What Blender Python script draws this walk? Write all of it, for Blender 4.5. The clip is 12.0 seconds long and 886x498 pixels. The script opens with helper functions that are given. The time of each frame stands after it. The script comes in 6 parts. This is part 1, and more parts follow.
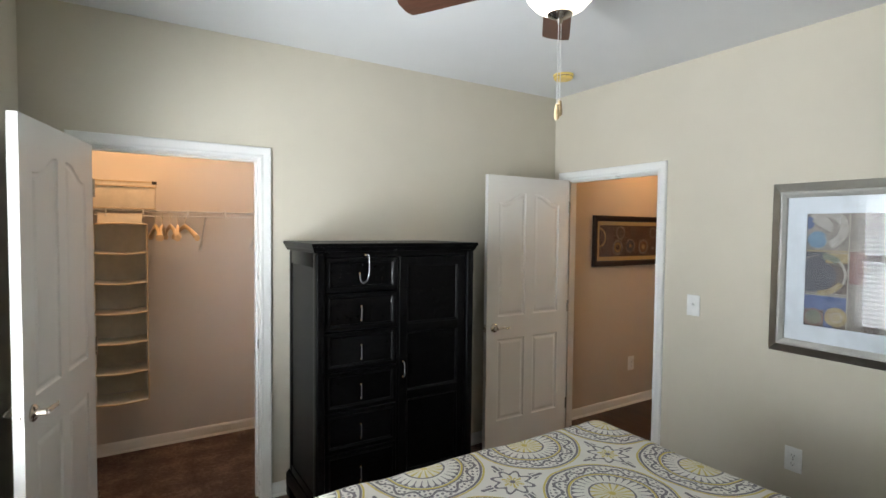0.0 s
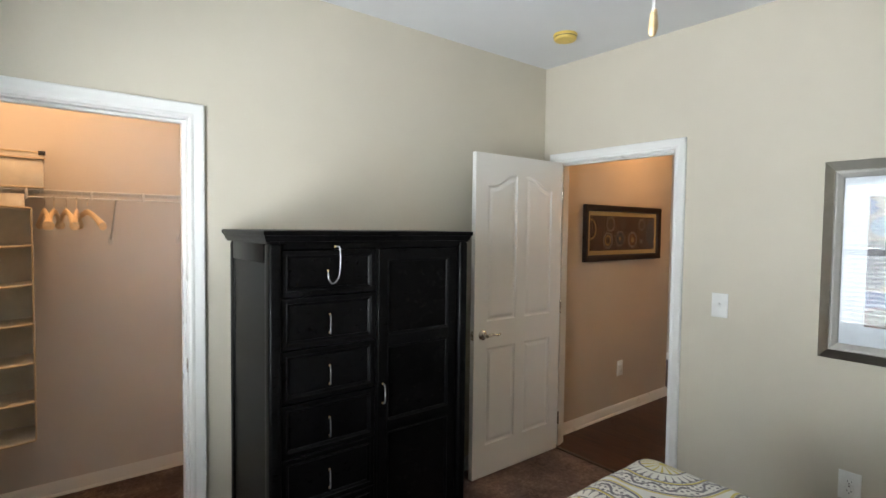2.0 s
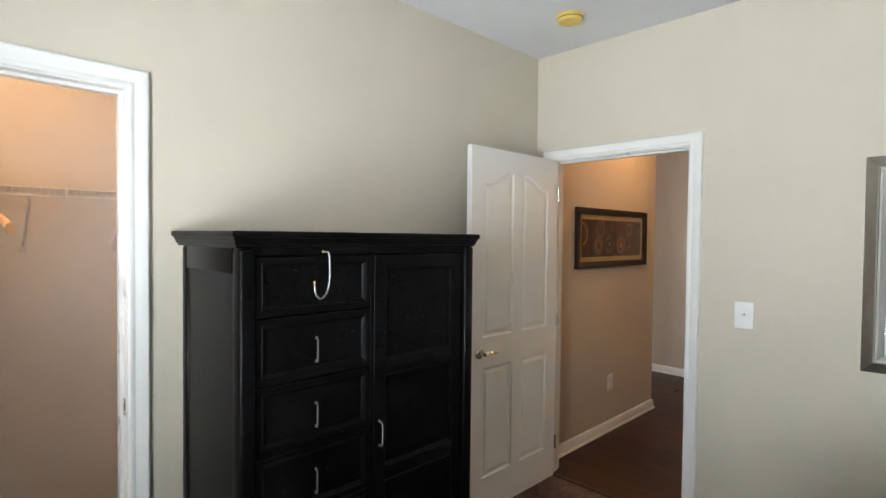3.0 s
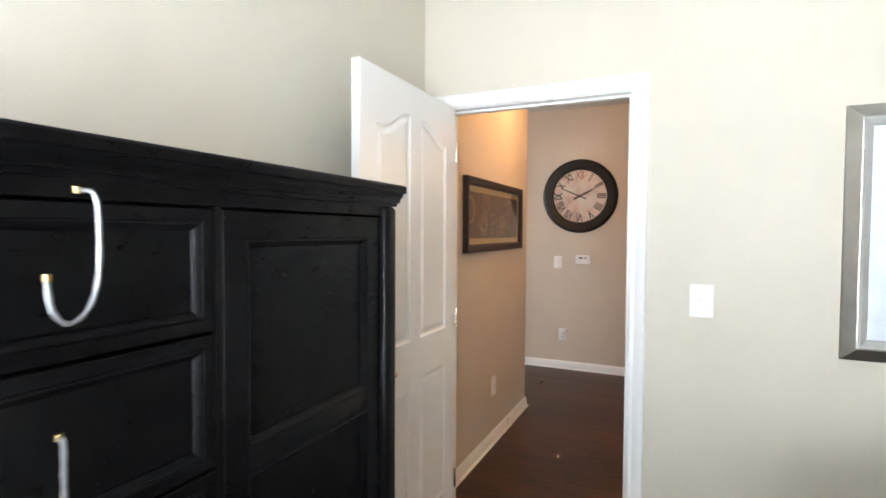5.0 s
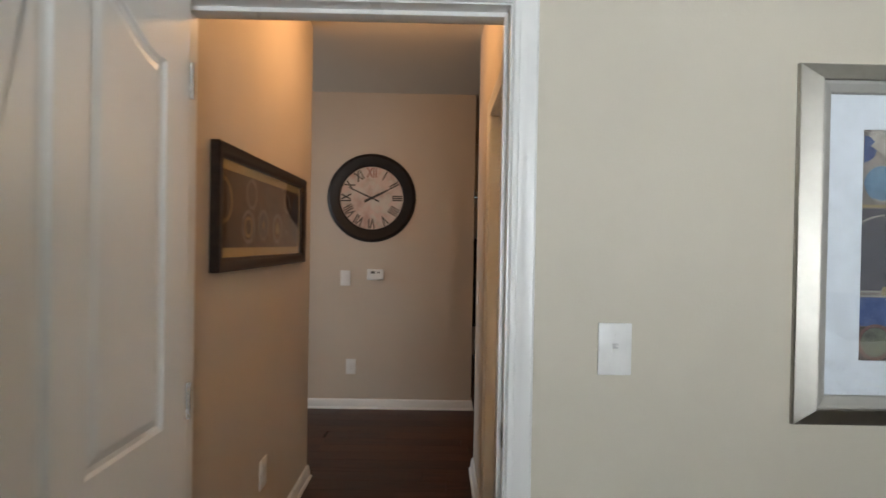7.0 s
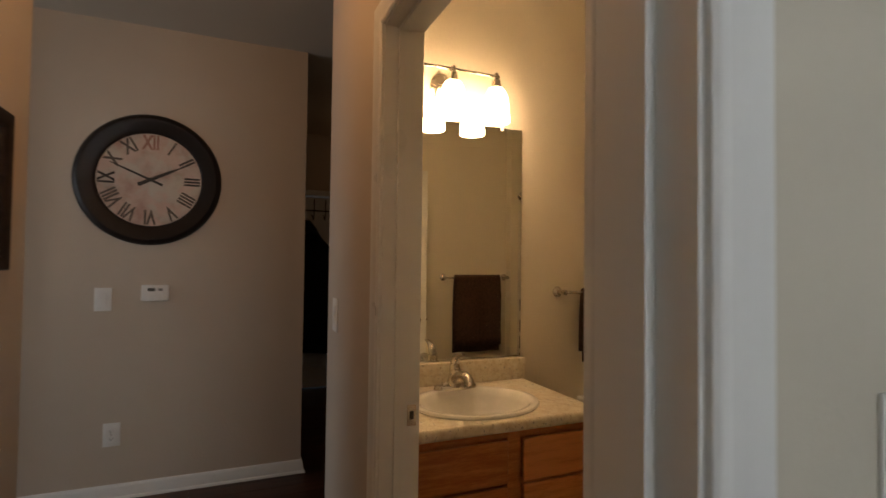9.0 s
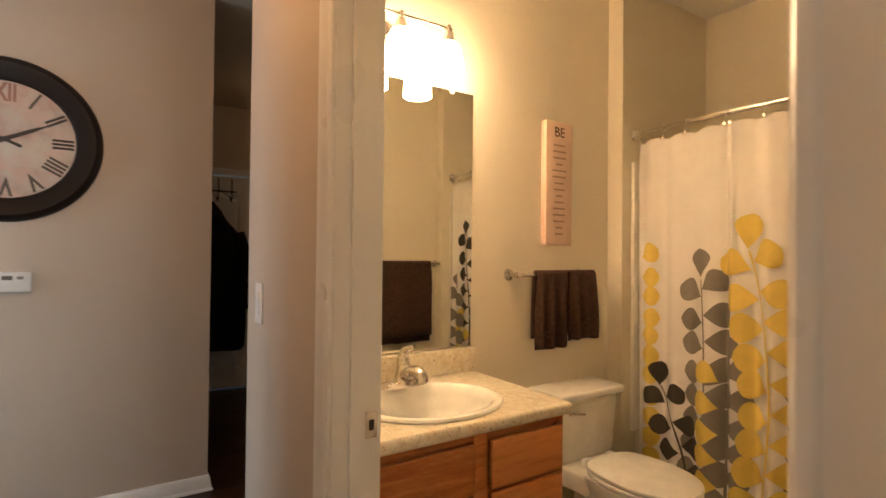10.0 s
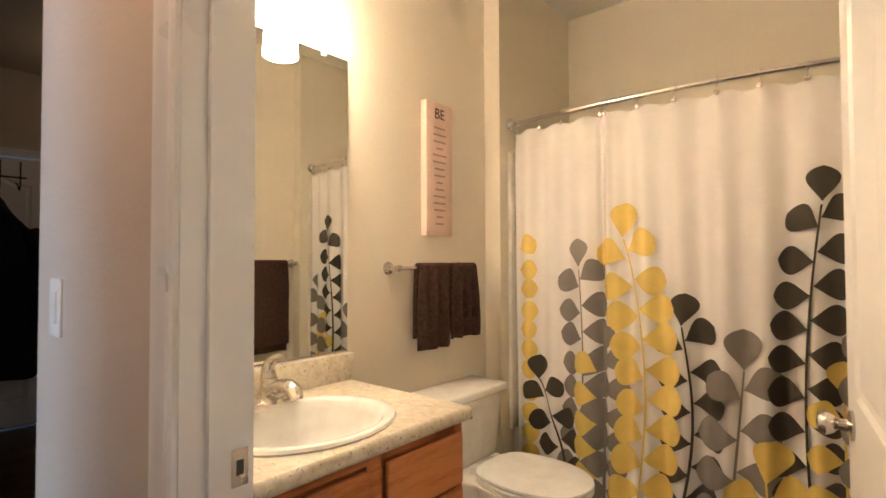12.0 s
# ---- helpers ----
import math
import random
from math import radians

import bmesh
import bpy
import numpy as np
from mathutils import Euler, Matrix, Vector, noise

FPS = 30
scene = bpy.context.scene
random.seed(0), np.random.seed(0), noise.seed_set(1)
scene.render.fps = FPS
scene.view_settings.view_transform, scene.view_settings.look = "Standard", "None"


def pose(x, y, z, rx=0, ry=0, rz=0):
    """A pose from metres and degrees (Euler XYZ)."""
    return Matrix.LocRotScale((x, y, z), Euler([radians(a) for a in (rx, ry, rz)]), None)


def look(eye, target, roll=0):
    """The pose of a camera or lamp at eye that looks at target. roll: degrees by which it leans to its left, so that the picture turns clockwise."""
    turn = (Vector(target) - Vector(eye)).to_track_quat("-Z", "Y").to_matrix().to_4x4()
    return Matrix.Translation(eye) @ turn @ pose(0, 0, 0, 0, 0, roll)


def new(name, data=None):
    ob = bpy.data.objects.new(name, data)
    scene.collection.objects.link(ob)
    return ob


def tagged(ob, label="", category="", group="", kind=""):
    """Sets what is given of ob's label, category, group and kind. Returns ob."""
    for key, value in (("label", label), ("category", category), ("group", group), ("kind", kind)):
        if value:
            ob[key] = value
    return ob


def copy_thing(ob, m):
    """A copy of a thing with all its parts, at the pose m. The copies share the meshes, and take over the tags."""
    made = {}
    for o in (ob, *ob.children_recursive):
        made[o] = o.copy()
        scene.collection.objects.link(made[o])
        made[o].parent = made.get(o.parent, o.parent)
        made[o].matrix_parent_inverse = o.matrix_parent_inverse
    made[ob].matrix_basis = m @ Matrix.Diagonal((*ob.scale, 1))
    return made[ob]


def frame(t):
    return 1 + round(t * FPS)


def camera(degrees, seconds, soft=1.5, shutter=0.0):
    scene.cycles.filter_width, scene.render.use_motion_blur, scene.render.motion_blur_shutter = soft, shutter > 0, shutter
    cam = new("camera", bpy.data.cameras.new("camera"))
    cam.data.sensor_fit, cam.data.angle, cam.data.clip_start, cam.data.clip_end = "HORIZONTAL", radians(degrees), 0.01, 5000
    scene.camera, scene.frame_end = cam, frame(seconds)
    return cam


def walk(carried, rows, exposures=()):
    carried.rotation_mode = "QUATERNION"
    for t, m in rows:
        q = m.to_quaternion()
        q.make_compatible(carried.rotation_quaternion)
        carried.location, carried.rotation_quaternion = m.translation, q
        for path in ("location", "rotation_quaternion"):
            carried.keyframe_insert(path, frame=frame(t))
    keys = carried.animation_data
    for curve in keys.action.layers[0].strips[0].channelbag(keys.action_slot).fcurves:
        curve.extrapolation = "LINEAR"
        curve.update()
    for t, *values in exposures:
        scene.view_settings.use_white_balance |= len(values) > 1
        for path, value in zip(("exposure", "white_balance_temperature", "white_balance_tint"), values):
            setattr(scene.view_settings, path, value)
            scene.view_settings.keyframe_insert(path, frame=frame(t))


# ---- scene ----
cam = camera(82.0, 12.0, 1.5, 0.4)
PATH = [
    (0, (0.212, 0.164, 1.643), (1.275, 1.856, 1.564), 0.6),
    (0.5, (0.241, 0.28, 1.64), (1.338, 1.949, 1.54), 0.8),
    (1, (0.265, 0.412, 1.615), (1.415, 2.045, 1.516), 0.8),
    (1.5, (0.32, 0.617, 1.594), (1.51, 2.221, 1.494), 0.9),
    (2, (0.372, 0.822, 1.579), (1.616, 2.386, 1.495), 0.7),
    (2.5, (0.415, 1.054, 1.554), (1.726, 2.564, 1.495), 0.7),
    (2.7, (0.431, 1.149, 1.555), (1.774, 2.63, 1.502), 0.7),
    (3.5, (0.5, 1.5, 1.521), (1.986, 2.838, 1.475), 0.3),
    (3.9, (0.583, 1.69, 1.494), (2.155, 2.927, 1.451), 0),
    (4.3, (0.75, 1.858, 1.473), (2.414, 2.965, 1.431), -0.2),
    (4.5, (0.803, 1.941, 1.47), (2.514, 2.975, 1.421), 0.0),
    (5, (0.983, 2.124, 1.449), (2.796, 2.967, 1.38), 0.3),
    (5.5, (1.218, 2.256, 1.436), (3.111, 2.897, 1.35), 0.4),
    (6, (1.477, 2.368, 1.431), (3.427, 2.801, 1.346), 0.8),
    (6.5, (1.722, 2.456, 1.44), (3.709, 2.673, 1.383), 1.2),
    (7, (1.984, 2.494, 1.433), (3.984, 2.476, 1.415), 1.0),
    (7.2, (2.096, 2.504, 1.436), (4.093, 2.397, 1.428), 0.6),
    (8.8, (2.889, 2.655, 1.371), (4.757, 1.943, 1.432), 0.7),
    (9, (2.987, 2.658, 1.36), (4.828, 1.876, 1.413), 0.7),
    (9.5, (3.161, 2.655, 1.338), (4.929, 1.722, 1.376), 0.4),
    (10, (3.32, 2.663, 1.307), (4.993, 1.568, 1.332), 0.6),
    (10.5, (3.424, 2.678, 1.288), (4.992, 1.438, 1.318), 0.8),
    (11, (3.511, 2.656, 1.267), (4.974, 1.293, 1.304), 0.6),
    (11.5, (3.565, 2.612, 1.256), (4.934, 1.155, 1.295), 0.2),
    (12, (3.601, 2.581, 1.248), (4.885, 1.048, 1.298), -0.2),
]
EXPOSURES = [(0, 0.0, 6500, 10), (2.7, 0.10, 6500, 10), (4.5, 0.55, 6400, 12), (5.5, 1.08, 6200, 12), (6.5, 0.48, 6300, 12), (7.0, -0.15, 6500, 11), (7.2, -0.25, 6500, 10), (8.8, -0.95, 6700, 11), (9, -0.95, 6700, 12), (9.5, -0.35, 7100, 12), (10, 0.40, 6500, 11), (10.5, 0.70, 6100, 10), (12, 0.80, 5050, 7)]
walk(cam, [(t, look(eye, target, roll)) for t, eye, target, roll in PATH], EXPOSURES)

# ---- world and light ----
world = bpy.data.worlds.new("world")
scene.world = world
world.use_nodes = True
_sky = world.node_tree.nodes.new("ShaderNodeTexSky")
_sky.sky_type, _sky.sun_disc, _sky.sun_elevation, _sky.sun_rotation = "NISHITA", False, radians(50), radians(250)
_bg = world.node_tree.nodes["Background"]
_bg.inputs["Strength"].default_value = 0.12
world.node_tree.links.new(_sky.outputs[0], _bg.inputs["Color"])

BED_WIN, LIVING_WIN, HALL_W, CLOSET_W, ENTRY_W = 115.0, 41.0, 15.2, 16.0, 0.9
VANITY_GLOW, FAN_GLOW = 38.0, 2.5
WARM, DAY = (1.0, 0.56, 0.25), (0.87, 0.945, 1.0)


def lamp(name, kind, energy, colour, m, size=0.1, size_y=0.1):
    data = bpy.data.lights.new(name, kind)
    data.energy, data.color = energy, colour
    if kind == "AREA":
        data.shape, data.size, data.size_y = "RECTANGLE", size, size_y
    else:
        data.shadow_soft_size = size
    ob = new(name, data)
    ob.matrix_world = m
    return ob


# daylight in the window openings
lamp("bedroom_window_daylight", "AREA", BED_WIN, DAY, look((-0.42, 1.91, 1.37), (1.0, 1.91, 1.37)), 0.96, 1.50)
lamp("living_window_daylight", "AREA", LIVING_WIN, (0.80, 0.90, 1.0), look((5.7, 6.55, 1.4), (5.6, 4.0, 0.7)), 1.3, 1.5)
lamp("hall_bulb", "POINT", HALL_W, WARM, pose(4.45, 2.78, 2.54), 0.05)
lamp("closet_bulb", "POINT", CLOSET_W, (1.0, 0.58, 0.30), pose(0.40, 3.78, 2.56), 0.05)
# added fill to brighten the passage and coat door; it has no fixture
lamp("entry_bulb", "POINT", ENTRY_W, WARM, pose(7.7, 1.3, 2.5), 0.06)


# ---- materials ----
class Nodes:
    """A small wrapper to write node materials tersely."""

    def __init__(self, name):
        self.mat = bpy.data.materials.new(name)
        self.mat.use_nodes = True
        self.tree = self.mat.node_tree
        self.bsdf = self.tree.nodes["Principled BSDF"]
        self.place = self.tree.nodes.new("ShaderNodeTexCoord").outputs["Object"]

    def put(self, socket, value):
        if isinstance(value, bpy.types.NodeSocket):
            self.tree.links.new(value, socket)
        elif value is not None:
            socket.default_value = value

    def math(self, op, a, b=None, c=None, clamp=False):
        n = self.tree.nodes.new("ShaderNodeMath")
        n.operation, n.use_clamp = op, clamp
        for s, v in zip(n.inputs, (a, b, c)):
            self.put(s, v)
        return n.outputs[0]

    def noise(self, scale, detail=4.0, rough=0.55, vec=None, stretch=None):
        n = self.tree.nodes.new("ShaderNodeTexNoise")
        n.inputs["Scale"].default_value, n.inputs["Detail"].default_value, n.inputs["Roughness"].default_value = scale, detail, rough
        v = vec if vec is not None else self.place
        if stretch:
            m = self.tree.nodes.new("ShaderNodeMapping")
            m.inputs["Scale"].default_value = stretch
            self.tree.links.new(v, m.inputs["Vector"])
            v = m.outputs[0]
        self.tree.links.new(v, n.inputs["Vector"])
        return n.outputs["Fac"]

    def ramp(self, fac, *stops):
        n = self.tree.nodes.new("ShaderNodeValToRGB")
        while len(n.color_ramp.elements) < len(stops):
            n.color_ramp.elements.new(0.5)
        for e, (p, c) in zip(n.color_ramp.elements, stops):
            e.position, e.color = p, (*c, 1)
        self.tree.links.new(fac, n.inputs[0])
        return n.outputs["Color"]

    def mix(self, fac, a, b):
        n = self.tree.nodes.new("ShaderNodeMix")
        n.data_type = "RGBA"
        self.put(n.inputs[0], fac)
        self.put(n.inputs[6], a if isinstance(a, bpy.types.NodeSocket) else (*a, 1))
        self.put(n.inputs[7], b if isinstance(b, bpy.types.NodeSocket) else (*b, 1))
        return n.outputs[2]

    def random(self):
        return self.tree.nodes.new("ShaderNodeObjectInfo").outputs["Random"]

    def done(self, colour, rough=0.5, metal=0.0, bump=None, strength=0.2, distance=0.002, **more):
        self.put(self.bsdf.inputs["Base Color"], colour if isinstance(colour, bpy.types.NodeSocket) else (*colour, 1))
        self.put(self.bsdf.inputs["Roughness"], rough)
        self.put(self.bsdf.inputs["Metallic"], metal)
        for key, value in more.items():
            self.put(self.bsdf.inputs[key.replace("_", " ")], value)
        if bump is not None:
            n = self.tree.nodes.new("ShaderNodeBump")
            n.inputs["Strength"].default_value, n.inputs["Distance"].default_value = strength, distance
            self.tree.links.new(bump, n.inputs["Height"])
            self.tree.links.new(n.outputs[0], self.bsdf.inputs["Normal"])
        return self.mat


def shade(c, k):
    return tuple(min(1.0, v * k) for v in c)


def painted(name, colour, rough=0.5, grain=90.0, strength=0.12, vary=0.05):
    """Paint with faint blotches and a rolled or sprayed grain."""
    n = Nodes(name)
    big = n.noise(1.6, 3)
    col = n.ramp(big, (0.3, shade(colour, 1 - vary)), (0.7, shade(colour, 1 + vary)))
    return n.done(col, n.math("MULTIPLY_ADD", n.noise(7, 2), 0.14, rough - 0.07), 0, n.noise(grain, 3), strength, 0.002)


def plain(name, colour, rough=0.4, metal=0.0, **more):
    n = Nodes(name)
    col = n.ramp(n.noise(14, 3), (0.3, shade(colour, 0.93)), (0.7, shade(colour, 1.06)))
    return n.done(col, n.math("MULTIPLY_ADD", n.noise(40, 2), 0.12, max(0.02, rough - 0.06)), metal, **more)


def wood(name, dark, light, rough=0.4, along=(1, 12, 12), scale=3.0, bump=0.15, gloss=0.35):
    n = Nodes(name)
    rnd = n.random()
    move = n.tree.nodes.new("ShaderNodeVectorMath")
    move.operation = "ADD"
    n.tree.links.new(n.place, move.inputs[0])
    n.tree.links.new(n.math("MULTIPLY", rnd, 37.0), move.inputs[1])
    grain = n.noise(scale, 6, 0.65, move.outputs[0], along)
    fine = n.noise(scale * 9, 4, 0.6, move.outputs[0], along)
    f = n.math("ADD", n.math("MULTIPLY", grain, 0.7), n.math("MULTIPLY", fine, 0.3))
    f = n.math("ADD", f, n.math("MULTIPLY_ADD", rnd, 0.16, -0.08))
    return n.done(n.ramp(f, (0.36, dark), (0.62, light)), n.math("MULTIPLY_ADD", fine, 0.15, rough - 0.07), 0, fine, bump, 0.001, Specular_IOR_Level=gloss)


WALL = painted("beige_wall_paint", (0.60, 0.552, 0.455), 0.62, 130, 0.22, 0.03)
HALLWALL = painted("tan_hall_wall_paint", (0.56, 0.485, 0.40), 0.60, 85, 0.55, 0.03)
BATHWALL = painted("cream_bathroom_wall_paint", (0.74, 0.68, 0.555), 0.52, 85, 0.5, 0.03)
CLOSETWALL = painted("closet_wall_paint", (0.70, 0.665, 0.63), 0.62, 130, 0.2, 0.03)
CEILING = painted("ceiling_paint", (0.74, 0.75, 0.76), 0.8, 160, 0.3, 0.02)
# the hall lamp's warm glow is put into this ceiling colour
HALLCEILING = painted("lamp_warmed_ceiling_paint", (0.62, 0.56, 0.47), 0.8, 160, 0.3, 0.02)
TRIM = painted("white_trim_paint", (0.80, 0.80, 0.78), 0.30, 30, 0.03, 0.015)
DOORPAINT = painted("white_door_paint", (0.78, 0.77, 0.74), 0.34, 60, 0.06, 0.02)
PLASTIC = plain("white_plastic", (0.80, 0.80, 0.78), 0.32)
SLOT = plain("dark_slot", (0.03, 0.03, 0.03), 0.6)
NICKEL = plain("brushed_nickel", (0.62, 0.58, 0.52), 0.26, 1.0)
CHROME = plain("polished_chrome", (0.75, 0.74, 0.72), 0.12, 1.0)
BLACKWOOD = wood("black_lacquered_wood", (0.002, 0.002, 0.0022), (0.004, 0.004, 0.0044), 0.29, (1.5, 14, 3), 3.0, 0.04, 0.10)
FLOORWOOD = wood("dark_plank_wood", (0.015, 0.006, 0.004), (0.072, 0.025, 0.012), 0.36, (16, 1.3, 16), 2.4, 0.2)
JOINT = plain("dark_plank_joint", (0.010, 0.006, 0.005), 0.7)
OAK = wood("honey_oak", (0.34, 0.105, 0.026), (0.60, 0.25, 0.080), 0.36, (14, 1.2, 14), 3.0, 0.2)
FANWOOD = wood("walnut_fan_blade", (0.060, 0.024, 0.014), (0.115, 0.050, 0.030), 0.38, (1.2, 12, 12), 4.0, 0.1)
HANGERWOOD = wood("pale_beech", (0.66, 0.45, 0.23), (0.80, 0.60, 0.36), 0.4, (1, 9, 9), 6.0, 0.1)
FRAMEDARK = wood("espresso_frame_wood", (0.014, 0.009, 0.007), (0.040, 0.024, 0.017), 0.32, (1.5, 10, 10), 4.0, 0.12)
CANVAS = plain("cream_canvas_fabric", (0.80, 0.75, 0.64), 0.85)
CANVASTRIM = plain("tan_piping", (0.66, 0.54, 0.36), 0.8)
WIRE = plain("white_coated_wire", (0.72, 0.72, 0.70), 0.4)
CERAMIC = plain("white_glazed_ceramic", (0.84, 0.83, 0.79), 0.10)
SURROUND = plain("white_acrylic_surround", (0.74, 0.71, 0.64), 0.22)
YELLOWED = plain("yellowed_plastic", (0.72, 0.52, 0.13), 0.45)
BRASS = plain("aged_brass", (0.55, 0.38, 0.16), 0.32, 1.0)
ROPE = plain("white_twisted_cord", (0.72, 0.72, 0.72), 0.5)
MAT = plain("white_mat_board", (0.53, 0.565, 0.60), 0.7)
SILVER = plain("champagne_silver_leaf", (0.42, 0.40, 0.355), 0.36, 0.95)
PULL = plain("tarnished_silver_cord", (0.30, 0.30, 0.31), 0.42, 0.7)
FILLET = plain("pale_silver_fillet", (0.46, 0.45, 0.42), 0.5, 0.3)
INK = plain("dark_brown_ink", (0.045, 0.026, 0.020), 0.7)
PINK = plain("blush_painted_board", (0.72, 0.52, 0.42), 0.6)
BLACKCLOTH = plain("black_wool_coat", (0.006, 0.006, 0.008), 0.95)
STEM = plain("charcoal_print", (0.048, 0.040, 0.028), 0.8)
GREYLEAF = plain("grey_print", (0.21, 0.19, 0.165), 0.8)
YELLOWLEAF = plain("mustard_print", (0.70, 0.53, 0.11), 0.8)
CLOCKRIM = plain("dark_bronze_rim", (0.014, 0.009, 0.007), 0.45, Specular_IOR_Level=0.25)
RUBBER = plain("black_sweep", (0.012, 0.012, 0.012), 0.8)


def make_glass(name, rough=0.02):
    n = Nodes(name)
    return n.done((1, 1, 1), rough, 0, Transmission_Weight=1.0, IOR=1.45)


GLASS = make_glass("picture_glass")


def make_mirror():
    n = Nodes("mirror_silver")
    return n.done((0.86, 0.88, 0.84), 0.015, 1.0)


MIRROR = make_mirror()


def make_opal(name, colour, strength):
    n = Nodes(name)
    return n.done((0.85, 0.83, 0.78), 0.25, 0, Emission_Color=(*colour, 1), Emission_Strength=strength)


OPAL = make_opal("lit_opal_glass", (1.0, 0.66, 0.36), VANITY_GLOW)
OPALFAN = make_opal("fan_opal_glass", (1.0, 0.92, 0.80), FAN_GLOW)


def make_carpet():
    n = Nodes("brown_carpet")
    big, mid, tuft = n.noise(4.5, 2), n.noise(38, 4, 0.7), n.noise(210, 3, 0.7)
    f = n.math("ADD", n.math("MULTIPLY", big, 0.34), n.math("ADD", n.math("MULTIPLY", mid, 0.33), n.math("MULTIPLY", tuft, 0.33)))
    col = n.ramp(f, (0.38, (0.070, 0.042, 0.034)), (0.50, (0.165, 0.105, 0.084)), (0.62, (0.34, 0.235, 0.195)))
    h = n.math("ADD", n.noise(150, 4, 0.7), n.math("MULTIPLY", mid, 1.6))
    return n.done(col, 0.95, 0, h, 1.0, 0.016)


CARPET = make_carpet()


def make_laminate():
    n = Nodes("speckled_cream_laminate")
    base = n.ramp(n.noise(34, 5, 0.7), (0.35, (0.60, 0.51, 0.37)), (0.55, (0.74, 0.68, 0.55)), (0.72, (0.79, 0.75, 0.66)))
    speck = n.math("GREATER_THAN", n.noise(120, 3, 0.6), 0.66)
    grey = n.math("GREATER_THAN", n.noise(62, 2, 0.5), 0.67)
    col = n.mix(speck, base, (0.36, 0.24, 0.13))
    return n.done(n.mix(grey, col, (0.42, 0.39, 0.33)), 0.28)


LAMINATE = make_laminate()


def make_towel():
    n = Nodes("chocolate_terry")
    col = n.ramp(n.noise(60, 4), (0.3, (0.028, 0.011, 0.006)), (0.7, (0.085, 0.038, 0.022)))
    return n.done(col, 1.0, 0, n.noise(330, 3, 0.7), 0.8, 0.004)


TOWEL = make_towel()


def make_curtain():
    n = Nodes("white_curtain_cloth")
    col = n.ramp(n.noise(5, 3), (0.3, (0.76, 0.73, 0.695)), (0.7, (0.82, 0.79, 0.755)))
    return n.done(col, 0.9, 0, n.noise(500, 2), 0.15, 0.001)


CURTAIN = make_curtain()


def make_clockface():
    n = Nodes("distressed_clock_face")
    a = n.ramp(n.noise(7, 5, 0.6), (0.32, (0.30, 0.20, 0.15)), (0.5, (0.52, 0.45, 0.38)), (0.68, (0.60, 0.55, 0.48)))
    b = n.ramp(n.noise(11, 3), (0.45, (0.62, 0.34, 0.27)), (0.6, (0.55, 0.49, 0.41)))
    return n.done(n.mix(n.math("MULTIPLY", n.noise(4, 2), 0.7), a, b), 0.5)


CLOCKFACE = make_clockface()


